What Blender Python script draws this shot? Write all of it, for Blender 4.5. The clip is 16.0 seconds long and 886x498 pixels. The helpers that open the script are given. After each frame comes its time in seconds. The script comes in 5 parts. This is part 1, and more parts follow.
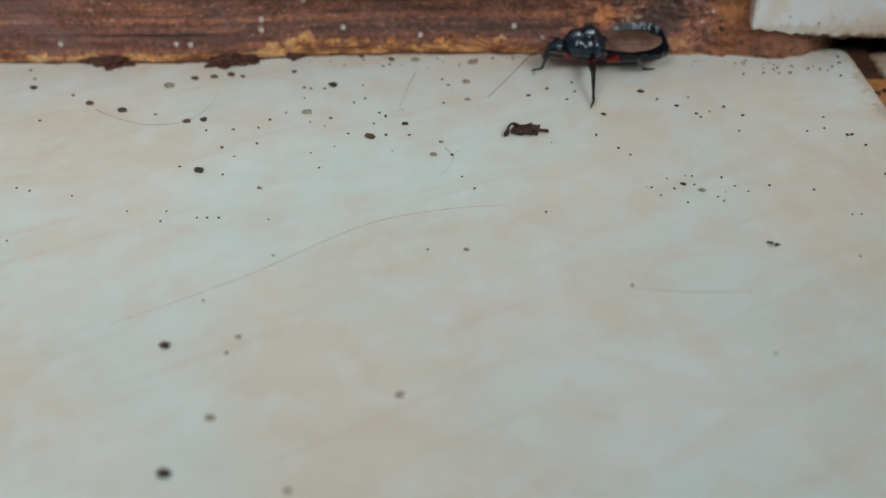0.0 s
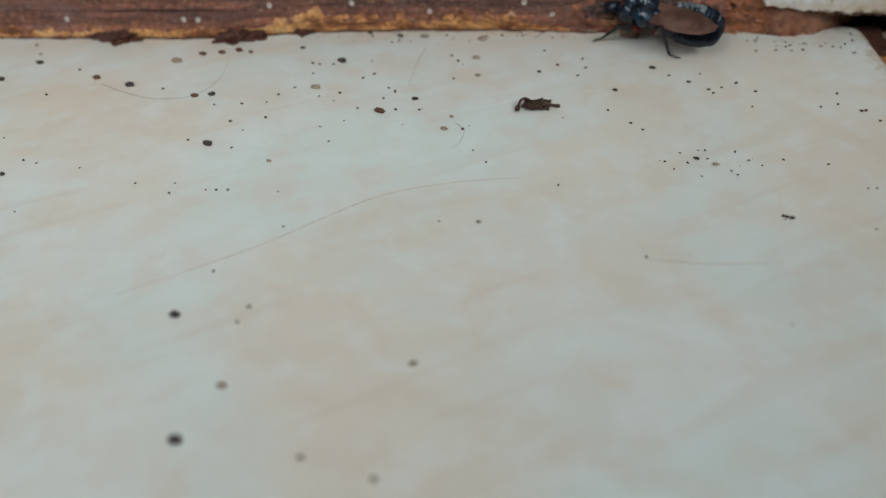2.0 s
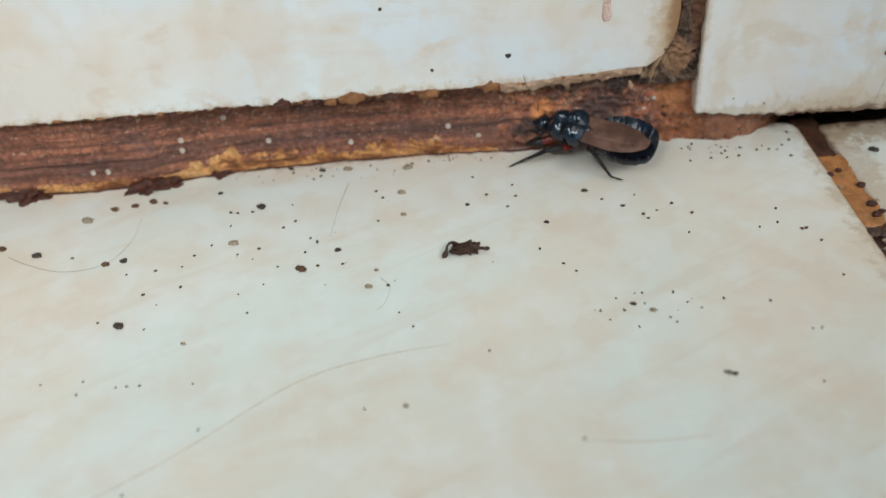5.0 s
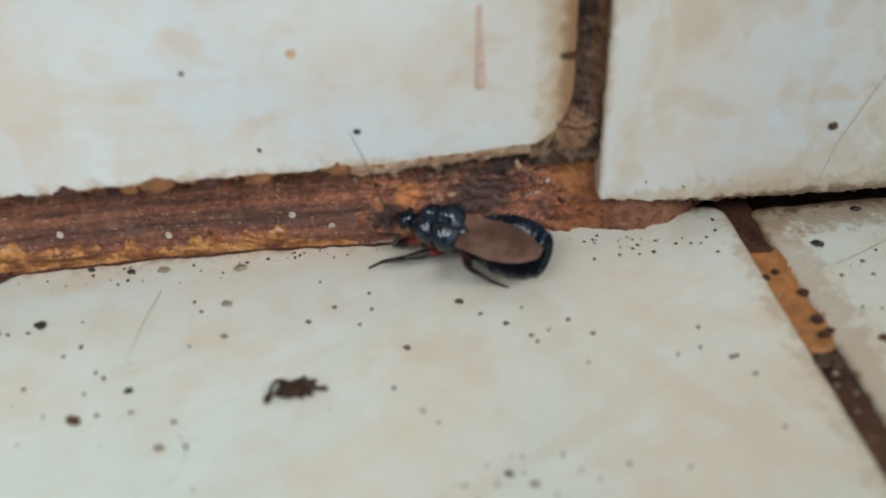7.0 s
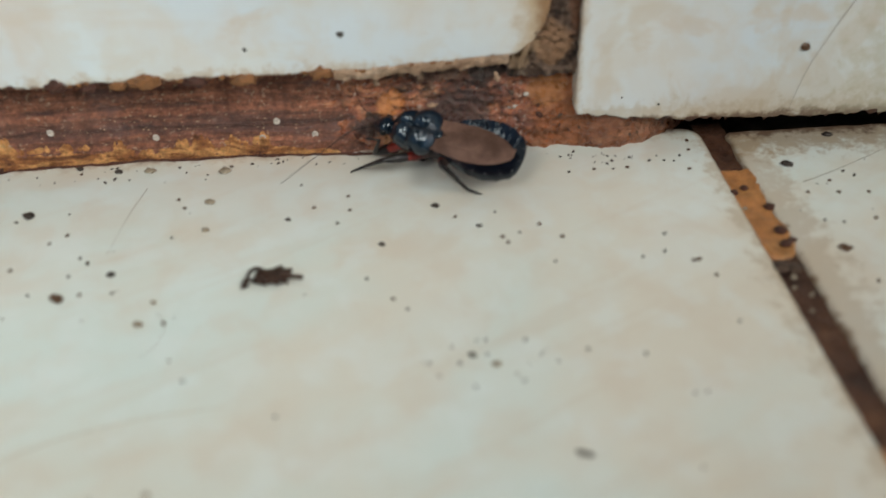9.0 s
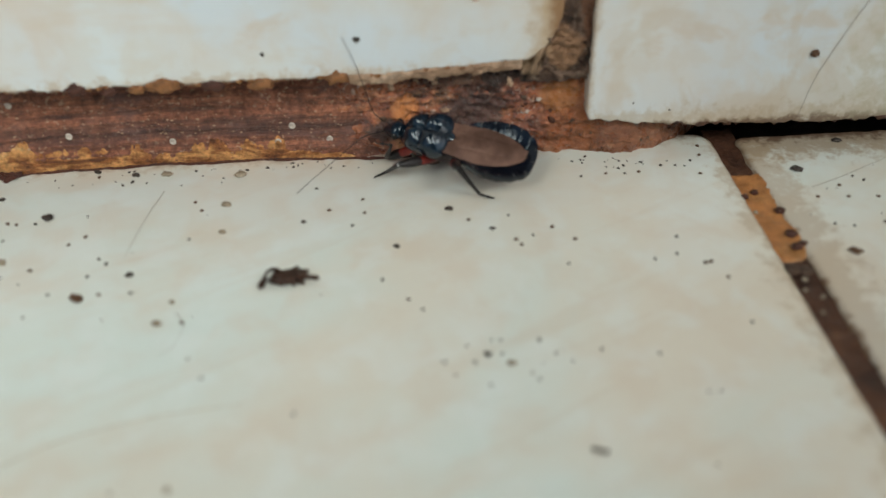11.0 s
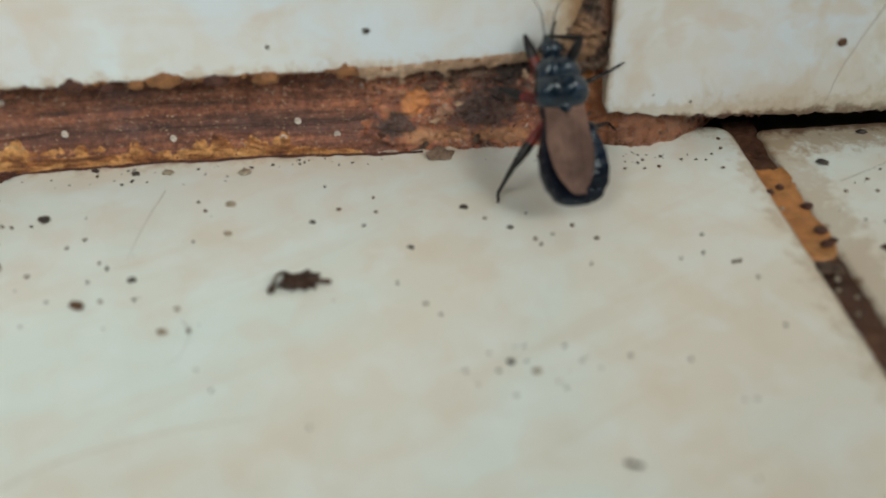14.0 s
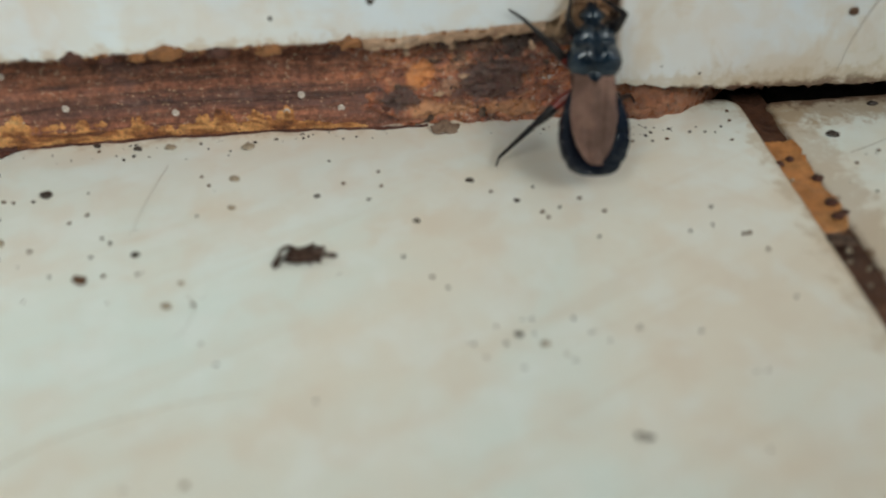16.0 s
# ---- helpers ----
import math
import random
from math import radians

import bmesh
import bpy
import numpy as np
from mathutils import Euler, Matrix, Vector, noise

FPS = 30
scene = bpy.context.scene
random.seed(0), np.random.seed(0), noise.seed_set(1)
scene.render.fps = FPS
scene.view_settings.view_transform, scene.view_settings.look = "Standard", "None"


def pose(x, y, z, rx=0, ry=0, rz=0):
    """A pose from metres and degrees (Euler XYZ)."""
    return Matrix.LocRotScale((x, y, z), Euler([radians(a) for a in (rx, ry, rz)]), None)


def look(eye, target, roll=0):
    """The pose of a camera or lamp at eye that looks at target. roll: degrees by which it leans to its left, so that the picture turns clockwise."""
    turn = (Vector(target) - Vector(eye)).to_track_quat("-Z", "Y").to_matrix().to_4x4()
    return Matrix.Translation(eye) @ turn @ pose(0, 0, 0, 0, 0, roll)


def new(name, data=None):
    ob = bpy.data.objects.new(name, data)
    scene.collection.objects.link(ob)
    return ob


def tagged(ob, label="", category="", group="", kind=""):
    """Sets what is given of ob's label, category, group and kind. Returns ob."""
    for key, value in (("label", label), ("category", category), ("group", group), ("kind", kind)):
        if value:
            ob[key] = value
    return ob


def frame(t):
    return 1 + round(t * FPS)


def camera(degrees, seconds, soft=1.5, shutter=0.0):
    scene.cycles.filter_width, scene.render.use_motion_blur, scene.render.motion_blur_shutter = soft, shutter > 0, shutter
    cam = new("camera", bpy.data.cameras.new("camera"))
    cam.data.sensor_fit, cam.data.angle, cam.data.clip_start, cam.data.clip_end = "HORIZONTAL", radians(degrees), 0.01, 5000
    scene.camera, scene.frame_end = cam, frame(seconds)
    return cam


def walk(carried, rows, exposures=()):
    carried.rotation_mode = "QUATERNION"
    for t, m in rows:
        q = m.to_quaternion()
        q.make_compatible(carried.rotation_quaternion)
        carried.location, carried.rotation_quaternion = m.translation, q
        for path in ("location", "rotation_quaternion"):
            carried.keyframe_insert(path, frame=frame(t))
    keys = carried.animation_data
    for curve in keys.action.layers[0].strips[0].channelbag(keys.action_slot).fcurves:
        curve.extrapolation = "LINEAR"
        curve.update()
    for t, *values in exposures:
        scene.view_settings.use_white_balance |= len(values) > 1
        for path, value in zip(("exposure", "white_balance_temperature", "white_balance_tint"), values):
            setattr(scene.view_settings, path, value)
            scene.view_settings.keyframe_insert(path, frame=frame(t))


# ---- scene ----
# The seconds, the eye, the target and the roll of the hand-held camera.
PATH = [
    (0, (-0.04397, -0.12802, 0.06695), (-0.04785, -0.03576, -0.00969), -1.57),
    (0.5, (-0.04545, -0.12781, 0.06510), (-0.04928, -0.03593, -0.01200), -1.21),
    (1, (-0.04470, -0.12804, 0.06593), (-0.04875, -0.03629, -0.01131), -1.72),
    (1.5, (-0.04474, -0.12789, 0.06496), (-0.04823, -0.03609, -0.01225), -1.36),
    (2, (-0.04537, -0.12910, 0.06420), (-0.04927, -0.03724, -0.01292), -1.36),
    (2.5, (-0.04600, -0.12893, 0.06405), (-0.05041, -0.03752, -0.01357), -1.46),
    (3, (-0.04504, -0.12894, 0.06600), (-0.04986, -0.03732, -0.01135), -2.14),
    (5.3, (-0.03770, -0.11089, 0.07520), (-0.03876, -0.01755, -0.00021), -5.28),
    (5.5, (-0.03791, -0.10853, 0.07218), (-0.03762, -0.01470, -0.00262), -4.24),
    (5.7, (-0.03621, -0.09655, 0.07120), (-0.02944, -0.00494, -0.00598), -1.66),
    (5.8, (-0.03490, -0.09731, 0.06965), (-0.03036, -0.00385, -0.00545), -2.66),
    (6, (-0.03421, -0.09399, 0.06848), (-0.02948, 0.00048, -0.00537), -3.10),
    (6.2, (-0.03134, -0.09174, 0.07135), (-0.02490, 0.00029, -0.00539), -2.13),
    (6.4, (-0.02139, -0.08658, 0.07126), (-0.01625, 0.00743, -0.00313), -3.97),
    (6.5, (-0.02269, -0.08759, 0.06882), (-0.01706, 0.00757, -0.00406), -3.50),
    (7, (-0.02433, -0.08378, 0.06576), (-0.01839, 0.01054, -0.00818), -3.01),
    (7.5, (-0.02063, -0.08544, 0.06627), (-0.01549, 0.00839, -0.00835), -3.50),
    (8, (-0.02079, -0.09064, 0.06190), (-0.01512, 0.00261, -0.01342), -1.94),
    (8.5, (-0.02082, -0.09097, 0.06275), (-0.01558, 0.00224, -0.01265), -2.29),
    (9, (-0.02218, -0.09189, 0.06054), (-0.01670, 0.00088, -0.01538), -1.39),
    (9.2, (-0.02334, -0.09230, 0.05962), (-0.01774, 0.00131, -0.01525), -1.41),
    (11.3, (-0.02361, -0.09340, 0.06077), (-0.01849, 0.00049, -0.01379), -1.35),
    (11.5, (-0.02411, -0.09271, 0.06104), (-0.01863, 0.00109, -0.01359), -1.34),
    (12, (-0.02483, -0.09155, 0.05986), (-0.01881, 0.00164, -0.01550), -1.02),
    (12.5, (-0.02492, -0.09061, 0.05929), (-0.01888, 0.00287, -0.01570), -1.32),
    (13, (-0.02452, -0.09013, 0.05913), (-0.01841, 0.00264, -0.01674), -1.16),
    (13.5, (-0.02626, -0.08991, 0.05904), (-0.02027, 0.00309, -0.01654), -1.19),
    (14, (-0.02591, -0.08913, 0.05901), (-0.01971, 0.00357, -0.01693), -1.41),
    (14.5, (-0.02481, -0.08613, 0.05863), (-0.01774, 0.00614, -0.01777), -1.63),
    (15, (-0.02620, -0.08790, 0.05837), (-0.01995, 0.00355, -0.01909), -1.46),
    (15.5, (-0.02632, -0.08901, 0.05768), (-0.02034, 0.00201, -0.02029), -1.48),
    (16, (-0.02635, -0.08898, 0.05756), (-0.02062, 0.00229, -0.02013), -1.79),
]
cam = camera(54.0, 16.0, soft=1.3, shutter=0.5)
cam.data.dof.use_dof = True
cam.data.dof.focus_distance, cam.data.dof.aperture_fstop = 0.118, 14.0
walk(cam, [(t, look(eye, target, roll)) for t, eye, target, roll in PATH], [(0.0, -0.30, 6450, 10), (1.7, -0.30, 6450, 10), (3.2, -0.42, 6500, 10), (5.3, 0.14, 6600, 10), (5.5, 0.11, 6600, 10), (5.8, 0.0, 6620, 10), (7.5, 0.0, 6720, 9), (11.5, -0.04, 6820, 7), (16.0, -0.07, 6900, 7)])

# ---- light: sky through added wall openings, and two added unseen beams ----
MM = 0.001
SKY, LAMP_EAST, LAMP_WEST, BEAM_SPREAD = 0.12, 0.48, 0.15, 35
world = bpy.data.worlds.new("sky")
scene.world = world
world.use_nodes = True
sky = world.node_tree.nodes.new("ShaderNodeTexSky")
sky.sky_type, sky.sun_disc = "NISHITA", False
sky.sun_elevation, sky.sun_rotation = radians(40), radians(110)
world.node_tree.links.new(sky.outputs[0], world.node_tree.nodes["Background"].inputs[0])
world.node_tree.nodes["Background"].inputs[1].default_value = SKY


def added_beam(name, eye, target, wide, high, power, colour):
    """An added area lamp whose narrow spread shapes how brightness falls off."""
    lamp = bpy.data.lights.new(name, "AREA")
    lamp.spread = radians(BEAM_SPREAD)
    lamp.shape, lamp.size, lamp.size_y, lamp.energy, lamp.color = "RECTANGLE", wide, high, power, colour
    ob = new(name, lamp)
    ob.matrix_world = look(eye, target)
    return ob


# Both lamps are added inside the room, aimed to set the brightness gradient.
added_beam("added_beam_east", (0.16, -0.36, 0.55), (-0.235, 0.16, 0.065), 0.46, 0.46, LAMP_EAST, (0.955, 0.975, 0.945))
added_beam("added_beam_west", (-0.30, -0.32, 0.41), (-0.08, 0.086, 0.0), 0.32, 0.32, LAMP_WEST, (0.955, 0.975, 0.945))


# ---- materials ----
def material(name, rough=0.5, metal=0.0, spec=0.5, coat=0.0):
    m = bpy.data.materials.new(name)
    m.use_nodes = True
    p = m.node_tree.nodes["Principled BSDF"]
    p.inputs["Roughness"].default_value = rough
    p.inputs["Metallic"].default_value = metal
    p.inputs["Specular IOR Level"].default_value = spec
    p.inputs["Coat Weight"].default_value = coat
    return m, m.node_tree, p


def node(nt, kind, **inputs):
    n = nt.nodes.new(kind)
    for key, value in inputs.items():
        n.inputs[key.replace("_", " ")].default_value = value
    return n


def coords(nt, stretch=(1, 1, 1), source="Object", turn=0.0):
    c = nt.nodes.new("ShaderNodeTexCoord")
    m = nt.nodes.new("ShaderNodeMapping")
    m.vector_type = "TEXTURE"
    m.inputs["Rotation"].default_value = (0, 0, radians(turn))
    m.inputs["Scale"].default_value = [1 / k for k in stretch]
    nt.links.new(c.outputs[source], m.inputs["Vector"])
    return m.outputs["Vector"]


def noise_at(nt, vector, scale, detail=4.0, rough=0.55, distort=0.0):
    n = node(nt, "ShaderNodeTexNoise", Scale=scale, Detail=detail, Roughness=rough, Distortion=distort)
    nt.links.new(vector, n.inputs["Vector"])
    return n.outputs["Fac"]


def ramp(nt, fac, *stops):
    r = nt.nodes.new("ShaderNodeValToRGB")
    r.color_ramp.interpolation = "EASE"
    e = r.color_ramp.elements
    for i, (at, colour) in enumerate(stops):
        s = e[i] if i < 2 else e.new(at)
        s.position = at
        s.color = (*colour, 1) if len(colour) == 3 else colour
    nt.links.new(fac, r.inputs["Fac"])
    return r.outputs["Color"]


def grey(v):
    return (v, v, v)


def blend(nt, fac, a, b, how="MIX"):
    m = nt.nodes.new("ShaderNodeMix")
    m.data_type, m.blend_type = "RGBA", how
    for socket, value in ((m.inputs[0], fac), (m.inputs[6], a), (m.inputs[7], b)):
        if isinstance(value, (int, float)):
            socket.default_value = value
        elif isinstance(value, tuple):
            socket.default_value = (*value, 1)
        else:
            nt.links.new(value, socket)
    return m.outputs[2]


def calc(nt, how, a, b=0.0, c=0.0):
    m = nt.nodes.new("ShaderNodeMath")
    m.operation = how
    for socket, value in zip(m.inputs, (a, b, c)):
        if isinstance(value, (int, float)):
            socket.default_value = value
        else:
            nt.links.new(value, socket)
    return m.outputs[0]


def bump(nt, p, height, strength, distance):
    b = node(nt, "ShaderNodeBump", Strength=strength, Distance=distance)
    nt.links.new(height, b.inputs["Height"])
    nt.links.new(b.outputs["Normal"], p.inputs["Normal"])


def near_line(nt, axis, at, reach):
    """1 on the plane axis = at (metres), falling to 0 at the reach."""
    c = nt.nodes.new("ShaderNodeNewGeometry")
    s = nt.nodes.new("ShaderNodeSeparateXYZ")
    nt.links.new(c.outputs["Position"], s.inputs[0])
    d = calc(nt, "ABSOLUTE", calc(nt, "SUBTRACT", s.outputs["XYZ".index(axis)], at))
    return calc(nt, "MAXIMUM", calc(nt, "SUBTRACT", 1.0, calc(nt, "DIVIDE", d, reach)), 0.0)


def near_spot(nt, x, z, wide, high):
    """1 at a place on the wall (metres), falling to 0 at the rim of an ellipse."""
    a = calc(nt, "SUBTRACT", 1.0, near_line(nt, "X", x, wide))
    b = calc(nt, "SUBTRACT", 1.0, near_line(nt, "Z", z, high))
    d = calc(nt, "SQRT", calc(nt, "ADD", calc(nt, "MULTIPLY", a, a), calc(nt, "MULTIPLY", b, b)))
    return calc(nt, "MAXIMUM", calc(nt, "SUBTRACT", 1.0, d), 0.0)


# Clouds in the glaze: stretch, turn in degrees, scale, threshold, half width of the shore, strength, colour.
WALL_CLOUDS = (
    ((1.3, 0.8, 1.0), 0, 68, 0.60, 0.10, 0.50, (0.64, 0.54, 0.45)), ((0.8, 1.2, 1.0), 0, 42, 0.60, 0.10, 0.60, (0.72, 0.77, 0.775)),
    ((1.0, 0.9, 1.1), 0, 52, 0.56, 0.08, 0.38, (0.62, 0.53, 0.42)), ((0.8, 1.2, 1.3), 0, 125, 0.62, 0.06, 0.42, (0.58, 0.45, 0.32)),
    ((1.1, 1.0, 0.9), 0, 44, 0.57, 0.08, 0.45, (0.70, 0.775, 0.80)), ((0.25, 1.6, 1.6), 0, 110, 0.62, 0.05, 0.24, (0.60, 0.49, 0.37)),
    ((1.0, 1.0, 1.0), 0, 210, 0.56, 0.10, 0.30, (0.62, 0.54, 0.44)),
)
LOW_CLOUDS = WALL_CLOUDS + (((1.0, 1.0, 1.2), 0, 62, 0.545, 0.035, 0.42, (0.57, 0.48, 0.37)), ((1.2, 1.0, 0.8), 0, 120, 0.58, 0.05, 0.35, (0.56, 0.46, 0.34)))
FLOOR_CLOUDS = (
    ((0.35, 1.0, 1.0), 22, 60, 0.53, 0.15, 0.40, (0.645, 0.545, 0.43)), ((0.5, 1.0, 1.0), 24, 46, 0.57, 0.14, 0.55, (0.695, 0.765, 0.765)),
    ((0.16, 1.0, 1.0), 20, 110, 0.62, 0.12, 0.24, (0.58, 0.46, 0.34)), ((1.0, 1.0, 1.0), 0, 150, 0.57, 0.12, 0.34, (0.62, 0.52, 0.42)),
    ((1.0, 1.0, 1.0), 0, 190, 0.58, 0.12, 0.38, (0.71, 0.77, 0.765)), ((0.10, 1.2, 1.0), 27, 210, 0.63, 0.07, 0.22, (0.56, 0.45, 0.34)),
)


def glazed(name, pale, cream, edges, clouds):
    """Cream marbled glaze with clouds of tan and white, worn. The edges hold rust that crept in from the joints, and
    some painted shade.
    """
    m, nt, p = material(name, 0.30, spec=0.45)
    v = coords(nt)
    c = ramp(nt, noise_at(nt, v, 24, 4, 0.55, 0.5), (0.36, pale), (0.60, cream))
    for stretch, turn, scale, at, wide, much, colour in clouds:
        shore = noise_at(nt, coords(nt, stretch, turn=turn), scale, 4, 0.55, 0.35)
        c = blend(nt, ramp(nt, shore, (at - wide, grey(0)), (at + wide, grey(much))), c, colour)
    ragged = noise_at(nt, v, 480, 5, 0.68)
    for axis, at, reach, colour, most in edges:
        near = near_line(nt, axis, at, reach)
        k = calc(nt, "MULTIPLY_ADD", calc(nt, "SUBTRACT", ragged, 0.5), 0.7 if axis == "X" and at < 0 else 1.5, near)
        k = calc(nt, "MINIMUM", k, calc(nt, "MULTIPLY", near, 6.0))
        c = blend(nt, ramp(nt, k, (0.34, grey(0)), (0.70, grey(most))), c, colour)
    nt.links.new(c, p.inputs["Base Color"])
    nt.links.new(ramp(nt, noise_at(nt, v, 40, 2), (0.3, grey(0.30)), (0.75, grey(0.40))), p.inputs["Roughness"])
    bump(nt, p, noise_at(nt, v, 45, 2), 0.12, 0.0005)
    return m


STAIN = (0.34, 0.21, 0.09)
PALE_GLAZE, CREAM_GLAZE = (0.63, 0.71, 0.68), (0.675, 0.635, 0.55)
floor_glaze = glazed("floor_glaze", PALE_GLAZE, CREAM_GLAZE,
                     [("X", 0.0198, 0.0080, (0.43, 0.33, 0.22), 0.6), ("X", 0.0188, 0.0028, (0.17, 0.09, 0.045), 0.9),
                      ("Y", 0.0045, 0.0046, (0.42, 0.31, 0.20), 0.45), ("Y", 0.0045, 0.0028, (0.15, 0.07, 0.04), 0.75)], FLOOR_CLOUDS)
# The Y bands mix brown stain with painted soft shade under the wall tile.
floor_glaze_dirt_and_shade = glazed("floor_glaze_dirt_and_shade", PALE_GLAZE, CREAM_GLAZE,
                           [("X", 0.0198, 0.0095, (0.43, 0.33, 0.23), 0.6), ("X", 0.0188, 0.0034, (0.17, 0.09, 0.045), 0.9),
                            ("Y", 0.0030, 0.0110, (0.36, 0.26, 0.16), 0.75), ("Y", 0.0040, 0.0055, (0.12, 0.065, 0.04), 0.9)], FLOOR_CLOUDS)
WALL_PALE, WALL_CREAM = (0.63, 0.70, 0.755), (0.67, 0.65, 0.615)
wall_glaze = glazed("wall_glaze", WALL_PALE, WALL_CREAM,
                    [("X", -0.0028, 0.0090, (0.44, 0.30, 0.16), 0.75), ("X", -0.0030, 0.0046, (0.26, 0.14, 0.065), 0.9), ("Z", 0.0112, 0.0046, (0.46, 0.33, 0.20), 0.55), ("Z", 0.0118, 0.0019, (0.17, 0.075, 0.035), 0.9)], WALL_CLOUDS)
# The X 0.052 band is yellow-olive stain plus painted darkening of the dimmer right side.
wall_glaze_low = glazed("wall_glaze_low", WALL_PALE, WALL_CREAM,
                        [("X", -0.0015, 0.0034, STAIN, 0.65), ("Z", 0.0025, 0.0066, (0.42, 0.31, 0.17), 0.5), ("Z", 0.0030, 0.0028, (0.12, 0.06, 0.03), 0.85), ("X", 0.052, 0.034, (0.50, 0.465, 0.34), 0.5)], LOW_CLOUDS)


def earthy(name, stops, scale, stretch=(1, 1, 1), rough=0.8, relief=0.0005, specks=None, spec=0.4, grain=0.55):
    m, nt, p = material(name, rough, spec=spec)
    v = coords(nt, stretch)
    c = ramp(nt, noise_at(nt, v, scale, 6, 0.65, 0.4), *stops)
    plain = coords(nt)
    c = blend(nt, grain, c, ramp(nt, noise_at(nt, plain, scale * 5, 4, 0.7), (0.3, grey(0.45)), (0.7, grey(1.35))), "MULTIPLY")
    if specks:
        c = blend(nt, ramp(nt, noise_at(nt, plain, 1500, 2, 0.5), (0.62, grey(0)), (0.69, grey(0.75))), c, specks)
    nt.links.new(c, p.inputs["Base Color"])
    nt.links.new(ramp(nt, noise_at(nt, plain, scale * 3, 3), (0.35, grey(rough - 0.28)), (0.7, grey(rough))), p.inputs["Roughness"])
    bump(nt, p, noise_at(nt, v, scale * 4, 6, 0.7), 0.9, relief)
    return m


strip_brown = earthy("strip_brown", [(0.28, (0.109, 0.054, 0.047)), (0.42, (0.258, 0.100, 0.062)), (0.58, (0.386, 0.150, 0.088)), (0.76, (0.592, 0.269, 0.156))],
                     260, (0.40, 1, 1.6), 0.66, 0.0009, (0.56, 0.36, 0.26), grain=0.95)
_nt = strip_brown.node_tree
_p = _nt.nodes["Principled BSDF"]
_band = calc(_nt, "MULTIPLY", near_line(_nt, "Z", 0.0042, 0.0034), noise_at(_nt, coords(_nt, (0.16, 1, 2.4)), 330, 5, 0.7))
_nt.links.new(blend(_nt, ramp(_nt, _band, (0.20, grey(0)), (0.52, grey(0.6))), _p.inputs["Base Color"].links[0].from_socket, (0.070, 0.045, 0.046)), _p.inputs["Base Color"])
_layers = noise_at(_nt, coords(_nt, (0.05, 1, 3.2)), 420, 5, 0.7)
_nt.links.new(blend(_nt, ramp(_nt, _layers, (0.40, grey(0.55)), (0.52, grey(0))), _p.inputs["Base Color"].links[0].from_socket, (0.075, 0.040, 0.034)), _p.inputs["Base Color"])
_worn = noise_at(_nt, coords(_nt, (0.5, 1, 1)), 130, 5, 0.65)
_nt.links.new(blend(_nt, ramp(_nt, _worn, (0.52, grey(0)), (0.66, grey(0.55))), _p.inputs["Base Color"].links[0].from_socket, (0.21, 0.125, 0.115)), _p.inputs["Base Color"])
ochre = earthy("ochre_clay", [(0.36, (0.14, 0.050, 0.024)), (0.44, (0.33, 0.125, 0.042)), (0.53, (0.66, 0.32, 0.115)), (0.72, (0.80, 0.53, 0.25))],
               280, (0.5, 1, 1.5), 0.75, 0.0010, grain=0.75)
rust = earthy("rusty_mortar", [(0.32, (0.087, 0.046, 0.042)), (0.42, (0.254, 0.091, 0.058)), (0.52, (0.456, 0.158, 0.081)), (0.62, (0.629, 0.287, 0.151)), (0.74, (0.811, 0.573, 0.458))],
              250, (0.8, 1, 1.4), 0.5, 0.0010, (0.66, 0.50, 0.40), 0.8, grain=0.65)
_nt = rust.node_tree
_p = _nt.nodes["Principled BSDF"]
_grain = ramp(_nt, noise_at(_nt, coords(_nt), 700, 6, 0.75), (0.32, (0.12, 0.046, 0.022)), (0.5, (0.25, 0.088, 0.036)), (0.68, (0.42, 0.165, 0.068)))
_nt.links.new(blend(_nt, ramp(_nt, calc(_nt, "ADD", near_line(_nt, "X", 0.008, 0.016), calc(_nt, "MULTIPLY", noise_at(_nt, coords(_nt), 180, 4), 0.5)), (0.45, grey(0)), (0.8, grey(0.8))),
                    _p.inputs["Base Color"].links[0].from_socket, _grain), _p.inputs["Base Color"])
_patch = noise_at(_nt, coords(_nt), 130, 4, 0.6)
_nt.links.new(blend(_nt, ramp(_nt, _patch, (0.58, grey(0)), (0.66, grey(0.6))), _p.inputs["Base Color"].links[0].from_socket, (0.06, 0.038, 0.034)), _p.inputs["Base Color"])
_top = calc(_nt, "MULTIPLY", near_line(_nt, "Z", 0.0120, 0.0085), near_line(_nt, "X", -0.0165, 0.0180))
_top = calc(_nt, "ADD", _top, calc(_nt, "MULTIPLY", calc(_nt, "SUBTRACT", noise_at(_nt, coords(_nt, (0.7, 1, 1.3)), 330, 5, 0.65), 0.5), 1.5))
_nt.links.new(blend(_nt, ramp(_nt, _top, (0.45, grey(0)), (0.62, grey(0.75))), _p.inputs["Base Color"].links[0].from_socket, (0.050, 0.030, 0.025)), _p.inputs["Base Color"])
_rusty = calc(_nt, "ADD", near_line(_nt, "X", -0.0020, 0.0080), calc(_nt, "MULTIPLY", noise_at(_nt, coords(_nt), 260, 4), 0.6))
_nt.links.new(blend(_nt, ramp(_nt, _rusty, (0.75, grey(0)), (1.05, grey(0.6))), _p.inputs["Base Color"].links[0].from_socket, (0.36, 0.115, 0.036)), _p.inputs["Base Color"])
